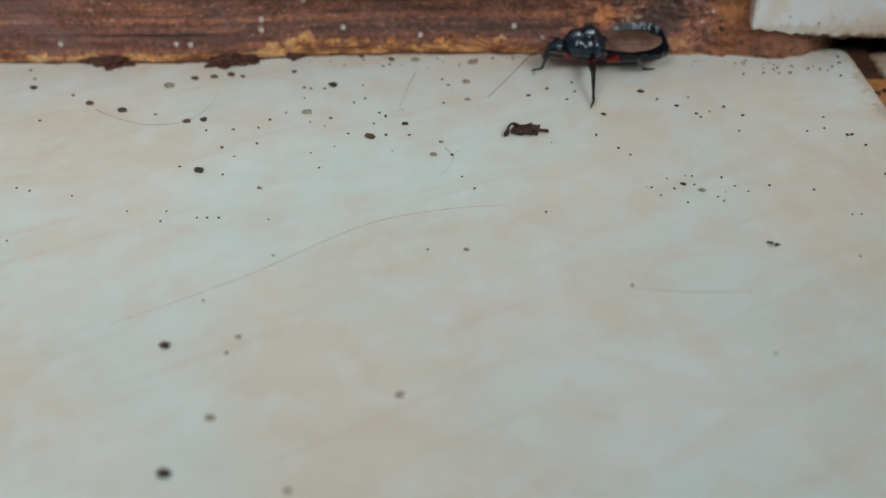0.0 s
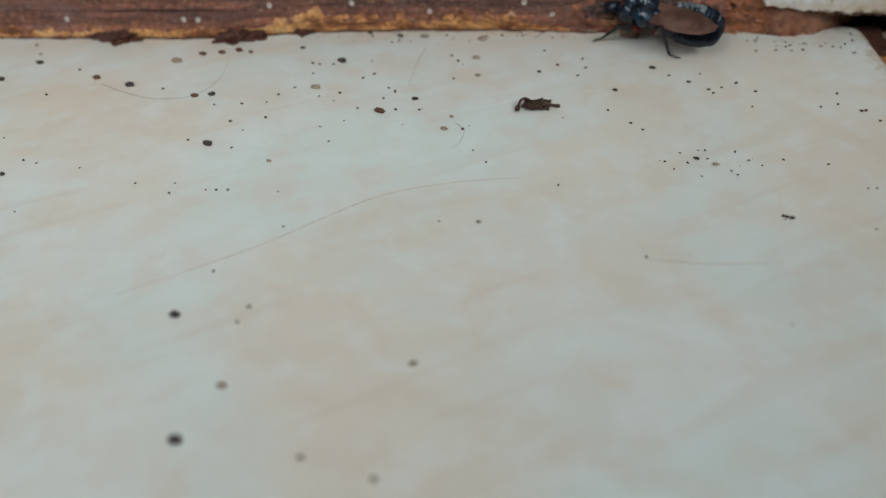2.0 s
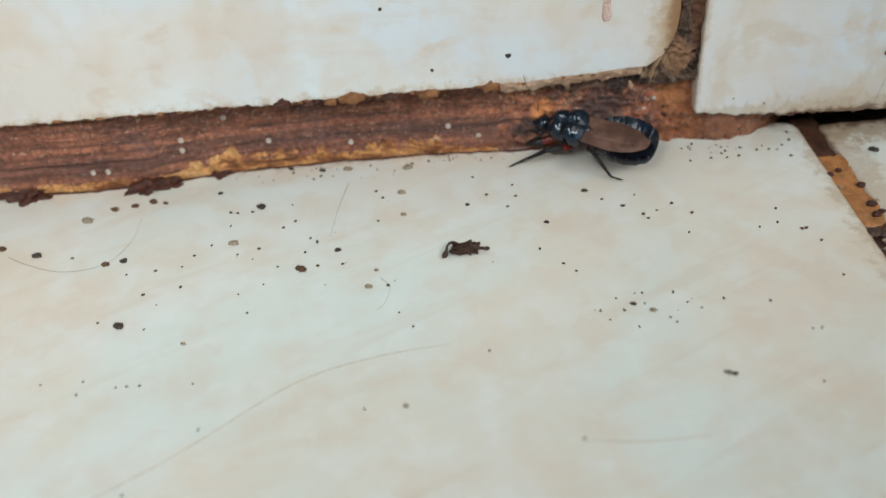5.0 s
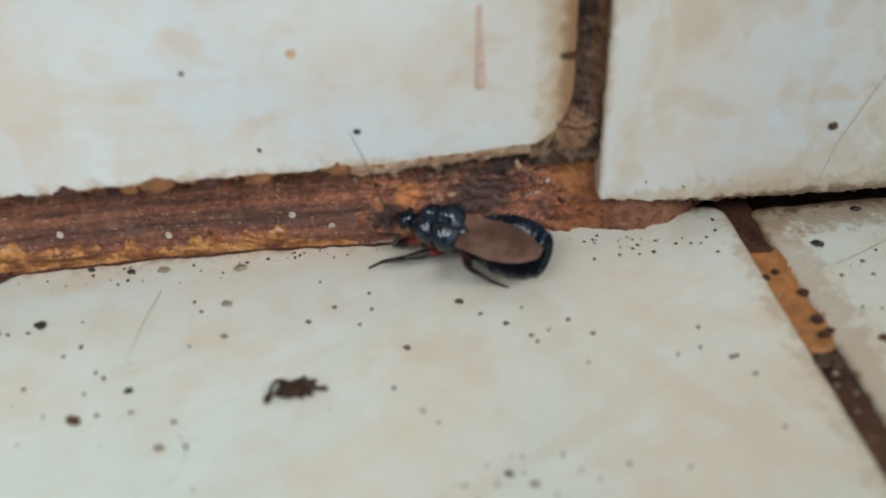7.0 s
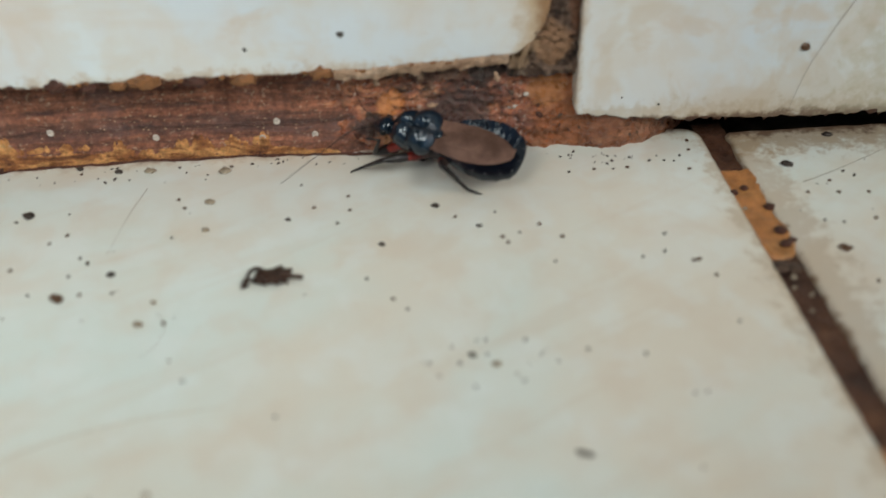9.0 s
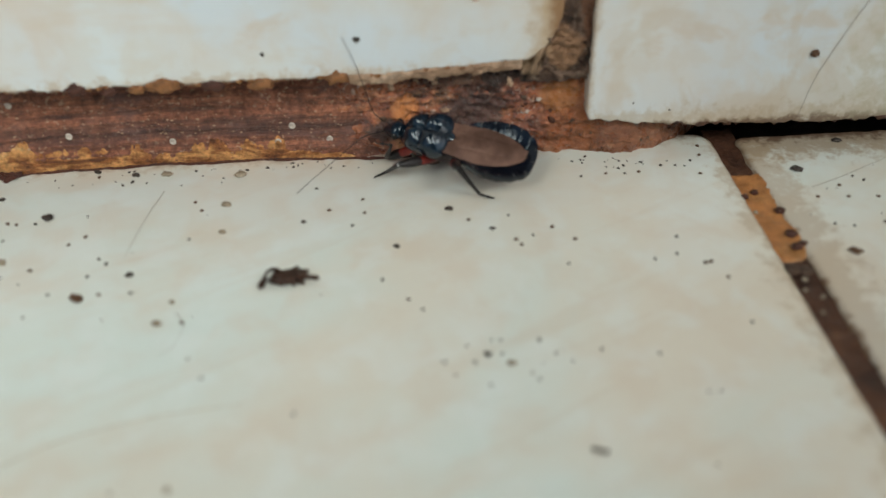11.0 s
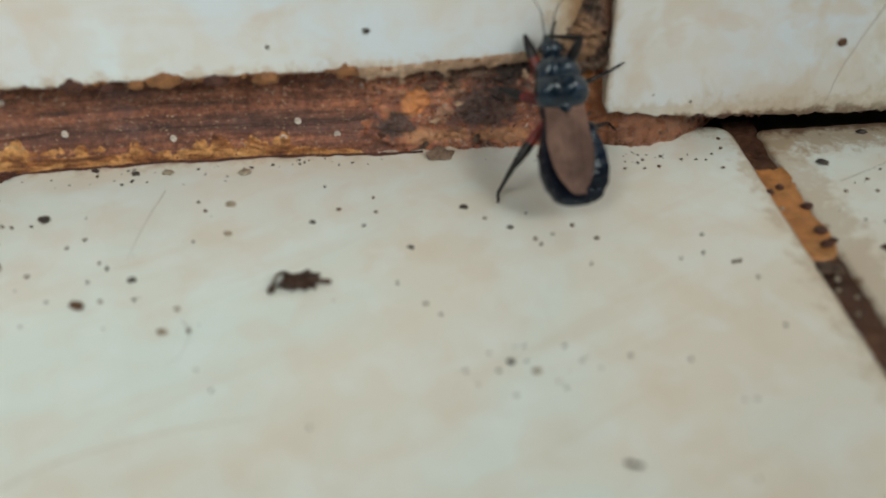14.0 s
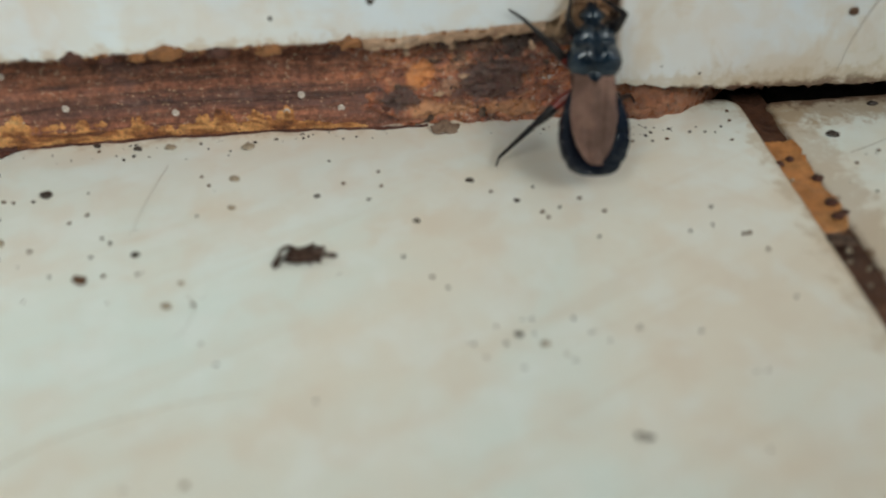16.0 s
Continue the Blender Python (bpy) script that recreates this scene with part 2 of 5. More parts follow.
for _x, _z, _w, _h, _c in ((-0.0226, 0.0066, 0.0026, 0.0025, (0.76, 0.30, 0.105)), (-0.0035, 0.0080, 0.0032, 0.0032, (0.46, 0.185, 0.065)), (-0.0250, 0.0036, 0.0038, 0.0022, (0.075, 0.052, 0.050)),
                           (-0.0110, 0.0112, 0.0036, 0.0022, (0.030, 0.018, 0.015)), (-0.0140, 0.0058, 0.0060, 0.0040, (0.10, 0.060, 0.054)), (-0.0190, 0.0052, 0.0017, 0.0012, (0.58, 0.31, 0.20)), (-0.0205, 0.0018, 0.0060, 0.0014, (0.62, 0.31, 0.16)), (-0.0120, 0.0022, 0.0050, 0.0014, (0.58, 0.27, 0.13))):
    _spot = calc(_nt, "ADD", near_spot(_nt, _x, _z, _w, _h), calc(_nt, "MULTIPLY", calc(_nt, "SUBTRACT", noise_at(_nt, coords(_nt), 480, 5, 0.65), 0.5), 1.2))
    _nt.links.new(blend(_nt, ramp(_nt, _spot, (0.16, grey(0)), (0.44, grey(0.85))), _p.inputs["Base Color"].links[0].from_socket, _c), _p.inputs["Base Color"])
joint_dark = earthy("joint_mortar", [(0.34, (0.022, 0.014, 0.011)), (0.47, (0.105, 0.062, 0.044)), (0.58, (0.22, 0.140, 0.100)), (0.74, (0.40, 0.275, 0.20))],
                    300, (1, 1, 1), 0.7, 0.0014, (0.22, 0.17, 0.13))
_nt = joint_dark.node_tree
_p = _nt.nodes["Principled BSDF"]
for _x, _z, _w, _h, _c in ((-0.0034, 0.0148, 0.0034, 0.0042, (0.44, 0.245, 0.135)), (-0.0072, 0.0150, 0.0030, 0.0050, (0.50, 0.33, 0.20)), (-0.0010, 0.0230, 0.0012, 0.0110, (0.20, 0.085, 0.045))):
    _spot = calc(_nt, "ADD", near_spot(_nt, _x, _z, _w, _h), calc(_nt, "MULTIPLY", calc(_nt, "SUBTRACT", noise_at(_nt, coords(_nt), 480, 5, 0.65), 0.5), 1.4))
    _nt.links.new(blend(_nt, ramp(_nt, _spot, (0.16, grey(0)), (0.48, grey(0.75))), _p.inputs["Base Color"].links[0].from_socket, _c), _p.inputs["Base Color"])
joint_brown = earthy("joint_brown", [(0.3, (0.035, 0.015, 0.010)), (0.55, (0.085, 0.036, 0.020)), (0.8, (0.17, 0.075, 0.035))],
                     240, (1, 1, 1), 0.7, 0.0004)
joint_orange = earthy("joint_orange", [(0.25, (0.238, 0.084, 0.028)), (0.5, (0.387, 0.160, 0.052)), (0.8, (0.458, 0.232, 0.080))],
                      120, (1, 1, 1), 0.6, 0.0002)
mud = earthy("mud", [(0.3, (0.035, 0.012, 0.009)), (0.55, (0.085, 0.028, 0.017)), (0.8, (0.15, 0.058, 0.032))], 300, (1, 1, 1), 0.6, 0.0004)
tan_mud = earthy("tan_mud", [(0.3, (0.13, 0.055, 0.025)), (0.55, (0.28, 0.12, 0.045)), (0.8, (0.42, 0.22, 0.09))], 300, (1, 1, 1), 0.7, 0.0003)
bisque = earthy("tile_bisque", [(0.3, (0.24, 0.12, 0.07)), (0.5, (0.46, 0.30, 0.20)), (0.75, (0.60, 0.45, 0.34))], 260, (0.6, 1, 1), 0.85, 0.0004)
pellet_black = earthy("pellet_black", [(0.3, (0.018, 0.015, 0.013)), (0.6, (0.06, 0.046, 0.037)), (0.85, (0.12, 0.09, 0.065))], 900, (1, 1, 1), 0.6, 0.0001)
pellet_brown = earthy("pellet_brown", [(0.3, (0.05, 0.022, 0.012)), (0.6, (0.14, 0.07, 0.035)), (0.85, (0.25, 0.16, 0.09))], 900, (1, 1, 1), 0.65, 0.0001)
pellet_pale = earthy("pellet_pale", [(0.3, (0.22, 0.17, 0.12)), (0.6, (0.36, 0.30, 0.22)), (0.85, (0.5, 0.44, 0.35))], 900, (1, 1, 1), 0.65, 0.0001)
husk = earthy("dark_husk", [(0.3, (0.020, 0.010, 0.007)), (0.55, (0.055, 0.026, 0.016)), (0.8, (0.13, 0.075, 0.05))], 700, (1, 1, 1), 0.5, 0.0002)
white_crust = earthy("white_crust", [(0.3, (0.44, 0.37, 0.32)), (0.7, (0.66, 0.60, 0.54))], 900, (1, 1, 1), 0.75, 0.0001)
pink_stain = earthy("pink_stain", [(0.3, (0.56, 0.40, 0.35)), (0.7, (0.64, 0.50, 0.45))], 500, (1, 1, 1), 0.35, 0.00003)
scratch_tan = earthy("scratch_tan", [(0.3, (0.54, 0.47, 0.37)), (0.7, (0.62, 0.57, 0.48))], 400, (1, 1, 1), 0.4, 0.00002)
spot_orange = earthy("spot_orange", [(0.3, (0.56, 0.36, 0.24)), (0.7, (0.64, 0.45, 0.32))], 500, (1, 1, 1), 0.4, 0.00003)
flake_tan = earthy("flake_tan", [(0.3, (0.13, 0.085, 0.060)), (0.55, (0.22, 0.155, 0.115)), (0.8, (0.34, 0.26, 0.20))], 500, (1, 1, 1), 0.5, 0.00010)
plaster = earthy("plaster", [(0.3, (0.50, 0.52, 0.49)), (0.7, (0.58, 0.60, 0.56))], 6, (1, 1, 1), 0.85, 0.001)
mortar = earthy("mortar_bed", [(0.3, (0.03, 0.022, 0.017)), (0.7, (0.09, 0.065, 0.05))], 90, (1, 1, 1), 0.9, 0.001)
hair_mat, _, _p = material("fine_hair", 0.5)
_p.inputs["Base Color"].default_value = (0.34, 0.30, 0.26, 1)


def chitin(name, dark, lift, rough, relief, scale=420, spec=0.5, tint=(1, 1, 1), coat=0.0):
    m, nt, p = material(name, rough, spec=spec, coat=coat)
    p.inputs["Coat Roughness"].default_value = 0.06
    p.inputs["Specular Tint"].default_value = (*tint, 1)
    v = coords(nt)
    c = ramp(nt, noise_at(nt, v, scale, 5, 0.6), (0.35, dark), (0.75, lift))
    nt.links.new(c, p.inputs["Base Color"])
    bump(nt, p, noise_at(nt, v, scale * 2.5, 4, 0.6), 0.8, relief)
    if coat:
        nt.links.new(p.inputs["Normal"].links[0].from_socket, p.inputs["Coat Normal"])
    return m


BLUISH = (0.62, 0.84, 1.0)
black_shell = chitin("black_shell", (0.002, 0.005, 0.010), (0.007, 0.018, 0.032), 0.26, 0.00005, 480, 0.3, BLUISH, 0.7)
leg_black = chitin("leg_black", (0.006, 0.005, 0.006), (0.018, 0.015, 0.015), 0.34, 0.00008, 420, 0.25, coat=0.15)
leg_red = chitin("leg_red", (0.075, 0.009, 0.007), (0.29, 0.032, 0.020), 0.30, 0.00006, 420, 0.4)
belly_dark = chitin("belly_dark", (0.014, 0.005, 0.005), (0.06, 0.013, 0.011), 0.4, 0.0001, 420, 0.4)
wing_brown = chitin("wing_brown", (0.140, 0.070, 0.050), (0.345, 0.192, 0.142), 0.52, 0.00016, 240, 0.4)
rim_black = chitin("rim_black", (0.004, 0.005, 0.009), (0.008, 0.012, 0.020), 0.20, 0.00018, 300, 0.2, BLUISH, 0.32)
eye_mat = chitin("bug_eye", (0.006, 0.005, 0.005), (0.015, 0.012, 0.012), 0.12, 0.00002)
spot_pale = chitin("pale_spot", (0.10, 0.09, 0.085), (0.22, 0.20, 0.18), 0.4, 0.00003)


# ---- mesh helpers (all shapes below are in millimetres) ----
def obj(name, bm, mat, parent=None, label="", smooth=True):
    """Links a bmesh in millimetres as one object."""
    bmesh.ops.recalc_face_normals(bm, faces=bm.faces)
    me = bpy.data.meshes.new(name)
    bm.to_mesh(me)
    bm.free()
    me.transform(Matrix.Scale(MM, 4))
    if smooth:
        me.shade_smooth()
        me.set_sharp_from_angle(angle=radians(62))
    me.materials.append(mat)
    ob = new(name, me)
    if parent:
        ob.parent = parent
    if label:
        ob["label"] = label
    return ob


part = obj


def empty(name):
    ob = new(name)
    ob.empty_display_size = 0.002
    return ob


def thing(ob, label, category, group="", kind=""):
    return tagged(ob, label, category, group, kind)


def curve_at(x, xs, ys):
    return float(np.interp(x, xs, ys))


def rnd(x, y, z=0.0):
    return noise.noise(Vector((x, y, z)))


def slab(outline, thick, bevel, place):
    """A plate with a rounded rim. outline: (u, v) anticlockwise; place(u, v, d) maps to x, y, z, d from 0 (face) to -thick."""
    bm = bmesh.new()
    n = len(outline)
    inward = []
    for i in range(n):
        a, b = Vector(outline[i - 1]), Vector(outline[(i + 1) % n])
        t = (b - a).normalized()
        inward.append(Vector((-t.y, t.x)))
    rings = []
    for k in range(5):
        a = k / 4 * math.pi / 2
        ins, dep = bevel * (1 - math.sin(a)), -bevel * (1 - math.cos(a))
        rings.append([bm.verts.new(place(*(Vector(p) + w * ins), dep)) for p, w in zip(outline, inward)])
    rings.append([bm.verts.new(place(*p, -thick)) for p in outline])
    for r0, r1 in zip(rings, rings[1:]):
        for i in range(n):
            bm.faces.new((r0[i], r0[(i + 1) % n], r1[(i + 1) % n], r1[i]))
    bm.faces.new(rings[0])
    bm.faces.new(rings[-1][::-1])
    return bm


def run(a, b, step):
    """Points from a up to (not with) b, about a step apart."""
    a, b = Vector(a), Vector(b)
    n = max(1, int((b - a).length / step))
    return [a + (b - a) * i / n for i in range(n)]


def arc(cx, cy, rx, ry, a0, a1, n=10):
    return [Vector((cx + rx * math.cos(radians(a0 + (a1 - a0) * i / n)), cy + ry * math.sin(radians(a0 + (a1 - a0) * i / n)))) for i in range(n)]


def box(x0, x1, y0, y1, z0, z1):
    bm = bmesh.new()
    bmesh.ops.create_cube(bm, size=1.0)
    for v in bm.verts:
        v.co = Vector((x0 + (v.co.x + 0.5) * (x1 - x0), y0 + (v.co.y + 0.5) * (y1 - y0), z0 + (v.co.z + 0.5) * (z1 - z0)))
    return bm


def tube(points, radii, sides=8, flat=1.0):
    """A tapering tube along points, closed at both ends."""
    bm = bmesh.new()
    pts = [Vector(p) for p in points]
    rings = []
    side = Vector((0, 0, 1))
    for i, p in enumerate(pts):
        t = (pts[min(i + 1, len(pts) - 1)] - pts[max(i - 1, 0)]).normalized()
        if abs(t.dot(side)) > 0.95:
            side = Vector((0, 1, 0))
        u = (side - t * side.dot(t)).normalized()
        w = t.cross(u)
        r = radii[i]
        rings.append([bm.verts.new(p + (u * math.cos(a) + w * math.sin(a) * flat) * r) for a in [2 * math.pi * k / sides for k in range(sides)]])
        side = u
    for a, b in zip(rings, rings[1:]):
        for i in range(sides):
            bm.faces.new((a[i], a[(i + 1) % sides], b[(i + 1) % sides], b[i]))
    bm.faces.new(rings[0][::-1])
    bm.faces.new(rings[-1])
    return bm


def smooth_line(points, n):
    """n + 1 points on a smooth line through the given ones."""
    p = [Vector(q) for q in points]
    p = [p[0] * 2 - p[1]] + p + [p[-1] * 2 - p[-2]]
    out = []
    for k in range(n + 1):
        s = min(k / n * (len(p) - 3), len(p) - 3 - 1e-6)
        i, f = int(s), s - int(s)
        a, b, c, d = p[i:i + 4]
        out.append(0.5 * (2 * b + (c - a) * f + (2 * a - 5 * b + 4 * c - d) * f * f + (3 * b - a - 3 * c + d) * f ** 3))
    return out


def lump(size, seed, rough=0.25, detail=2):
    """An uneven pebble-like body; size: its half lengths."""
    bm = bmesh.new()
    bmesh.ops.create_icosphere(bm, subdivisions=detail, radius=1.0)
    for v in bm.verts:
        k = 1 + rough * (rnd(v.co.x * 1.6 + seed * 7.3, v.co.y * 1.6, v.co.z * 1.6) + 0.5 * rnd(v.co.x * 4 + seed, v.co.y * 4, v.co.z * 4))
        v.co = Vector((v.co.x * size[0], v.co.y * size[1], v.co.z * size[2])) * k
    return bm


def grid(us, vs, place):
    bm = bmesh.new()
    rows = [[bm.verts.new(place(u, v)) for u in us] for v in vs]
    for a, b in zip(rows, rows[1:]):
        for i in range(len(us) - 1):
            bm.faces.new((a[i], a[i + 1], b[i + 1], b[i]))
    return bm


def span(a, b, step):
    n = max(1, round((b - a) / step))
    return [a + (b - a) * i / n for i in range(n + 1)]


# ---- the room ----
floor = thing(obj("floor", box(-700, 1500, -2000, 22, -60, -8), mortar, smooth=False), "dark mortar bed under cream floor tiles", "floor", kind="structure")
wall_north = thing(obj("wall_north", box(-700, 1500, 8, 120, 20, 2600), mortar, smooth=False), "mortar-backed wall with cream glazed tiles", "wall", kind="structure")
thing(obj("wall_foot", box(-700, 1500, 22, 120, -60, 20), mortar, smooth=False), "dark hollow behind the foot of the wall", "wall", kind="structure")
thing(obj("ceiling", box(-800, 1600, -2100, 120, 2600, 2700), plaster, smooth=False), "plain pale grey plastered ceiling", "ceiling", kind="structure")


def opening_wall(x0, x1):
    """An unseen wall of two jambs, a low sill and a lintel round an added square opening."""
    bm = bmesh.new()
    for y0, y1, z0, z1 in ((-2000, -900, -60, 2600), (-100, 120, -60, 2600), (-900, -100, -60, 60), (-900, -100, 900, 2600)):
        piece = box(x0, x1, y0, y1, z0, z1)
        me = bpy.data.meshes.new("piece")
        piece.to_mesh(me)
        piece.free()
        bm.from_mesh(me)
        bpy.data.meshes.remove(me)
    return bm


# The east and west walls are unseen; their openings are added to admit sky light.
thing(obj("wall_east", opening_wall(400, 540), plaster, smooth=False), "unseen pale grey plastered wall with an added low square opening", "wall", kind="structure")
thing(obj("wall_south", box(-800, 1600, -2100, -2000, -60, 2600), plaster, smooth=False), "plain pale grey plastered wall", "wall", kind="structure")
thing(obj("wall_west", opening_wall(-620, -480), plaster, smooth=False), "unseen pale grey plastered wall with an added low square opening", "wall", kind="structure")

# Joint lines of the floor and the wall.
JX0, JX1 = 17.5, 20.4
FOOT_X = (-180, -122, -103, -84, -75, -66, -55, -43, -33, -25, -15, -6, 3, 6, 10, 13, 16, 20)
FOOT_Y = (1.0, 1.0, 0.9, 0.8, 2.4, 3.0, 3.3, 3.2, 2.9, 2.3, 1.8, 1.5, 0.5, 0.4, 1.6, 3.6, 6.5, 10.0)


def floor_place(u, v, d):
    return (u, v, d)


def floor_tiles():
    # the tile beside the strip, its neighbour beyond the joint, then plain ones to the walls
    def jag(p, amount=0.12):
        return Vector((p.x + amount * rnd(p.y * 0.5, 1.3), p.y + amount * rnd(p.x * 0.5, 5.7)))
    a = run((-283, -299), (JX0, -299), 12) + run((JX0, -299), (JX0, -60), 6) + run((JX0, -60), (JX0, 2.0), 0.6)
    a += arc(JX0 - 2.6, 2.0, 2.6, 2.6, 0, 90) + [Vector((x, 4.6)) for x in span(-182, JX0 - 2.7, 0.7)[::-1]] + run((-190, 4.6), (-283, 4.6), 12) + run((-283, 4.6), (-283, -299), 12)
    part("floor_tile", slab([jag(p) for p in a], 8, 0.9, floor_place), floor_glaze, floor)
    b = run((JX1, -299), (320, -299), 12) + run((320, -299), (320, 3.0), 12) + run((320, 3.0), (60, 3.0), 8) + run((60, 3.0), (JX1 + 1.4, 3.0), 0.7)
    b += arc(JX1 + 1.4, 1.6, 1.4, 1.4, 90, 180, 6) + run((JX1, 1.6), (JX1, -60), 0.7) + run((JX1, -60), (JX1, -299), 8)
    part("floor_tile", slab([jag(p, 0.25) for p in b], 8, 0.8, floor_place), floor_glaze_dirt_and_shade, floor)
    plain = slab(run((0, 0), (299, 0), 60) + run((299, 0), (299, 299), 60) + run((299, 299), (0, 299), 60) + run((0, 299), (0, 0), 60), 8, 0.9, floor_place)
    first = part("floor_tile", plain, floor_glaze, floor)
    first.location = (-0.283 - 0.303, -0.2955, 0)
    spots = [(i, j) for j in range(6) for i in range(-2, 5) if (i, j) not in ((-1, 0), (0, 0), (-2, 0))]
    for i, j in spots:
        o = new("floor_tile", first.data)
        o.parent = floor
        o.location = ((JX1 + 303 * i) * MM, (-295.5 - 303 * j) * MM, 0)


def wall_tiles():
    def wall_place(u, v, d):
        return (u, -d, v)

    def low(x):
        return 12.7 + 0.30 * rnd(x * 0.35, 2.2) + 0.28 * rnd(x * 1.1, 8.1) + 0.2 * rnd(x * 2.3, 1.7) + max(0.0, (x + 26) * 0.05)

    def low_right(x):
        return curve_at(x, (-1, 0, 10, 30, 200), (5.6, 5.4, 4.0, 3.3, 3.0)) + 0.30 * rnd(x * 0.5, 4.4) + 0.26 * rnd(x * 1.5, 9.3) + 0.15 * rnd(x * 2.6, 3.1)
    left = [Vector((x, low(x))) for x in span(-203, -8.6, 0.45)]
    left += [Vector((-8.6 + 4.85 * math.sin(radians(a)) ** 1.1 + 0.22 * rnd(a * 0.17, 1.0), low(-8.6) + 7.5 * (1 - math.cos(radians(a))) + 0.22 * rnd(a * 0.2, 5.0))) for a in range(8, 88, 4)]
    left += [Vector((-3.75 + 0.15 * rnd(z * 0.7, 6.0), z)) for z in span(22, 60, 0.7)] + run((-3.75, 61), (-3.75, 312), 12) + run((-3.75, 312), (-203, 312), 12) + run((-203, 312), (-203, 13), 12)
    part("wall_tile", slab(left, 8, 0.55, wall_place), wall_glaze, wall_north)
    right = [Vector((x, low_right(x))) for x in span(0.2, 60, 0.45)] + [Vector((x, low_right(x))) for x in span(64, 199, 6)]
    right += run((200, 3), (200, 312), 12) + run((200, 312), (-0.2, 312), 12) + run((-0.2, 312), (-0.2, 62), 12)
    right += [Vector((-0.25 + 0.12 * rnd(z * 0.8, 3.0), z)) for z in span(6.2, 60, 0.6)[::-1]]
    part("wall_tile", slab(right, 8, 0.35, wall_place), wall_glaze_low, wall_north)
    rng = random.Random(9)
    for name, f, x0, x1, mat, big in (("edge_crumbs", low_right, 0.6, 60, joint_brown, 0.30), ("edge_crumbs", low, -120, -8.6, tan_mud, 0.30)):
        bm = bmesh.new()
        x = x0
        while x < x1:
            q = big * (0.5 + 0.9 * rng.random() ** 2)
            m = Matrix.Translation((x, 0.12 + 0.25 * rng.random(), f(x) + 0.22 - 0.18 * rng.random())) @ Matrix.Diagonal((q * (1 + rng.random()), q * 0.7, q, 1))
            bmesh.ops.create_icosphere(bm, subdivisions=2, radius=1.0, matrix=m)
            x += 0.5 + 1.6 * rng.random() ** 1.5
        for v in bm.verts:
            v.co += Vector((rnd(v.co.x * 3, v.co.z * 3, 1.0), 0, rnd(v.co.x * 3, v.co.z * 3, 7.0))) * 0.18
        part(name, bm, mat, wall_north, "small dirty crumbs along the tile's lower edge")
    plain = slab(run((0, 0), (200, 0), 60) + run((200, 0), (200, 300), 60) + run((200, 300), (0, 300), 60) + run((0, 300), (0, 0), 60), 8, 0.9, wall_place)
    first = part("wall_tile", plain, wall_glaze, wall_north)
    first.location = (-0.2038 - 0.2035, 0, 0.013)
    for k in range(4):
        for i in range(-3, 7):
            if (i, k) in ((-1, 0), (0, 0), (-2, 0)):
                continue
            o = new("wall_tile", first.data)
            o.parent = wall_north
            o.location = ((-0.3 + 203.5 * i) * MM, 0, (13 + 303 * k) * MM)


# ---- mortar, strip and joints ----
def foot(x):
    return curve_at(x, FOOT_X, FOOT_Y) + 0.30 * rnd(x * 0.22, 1.5) + 0.14 * rnd(x * 0.8, 4.5)


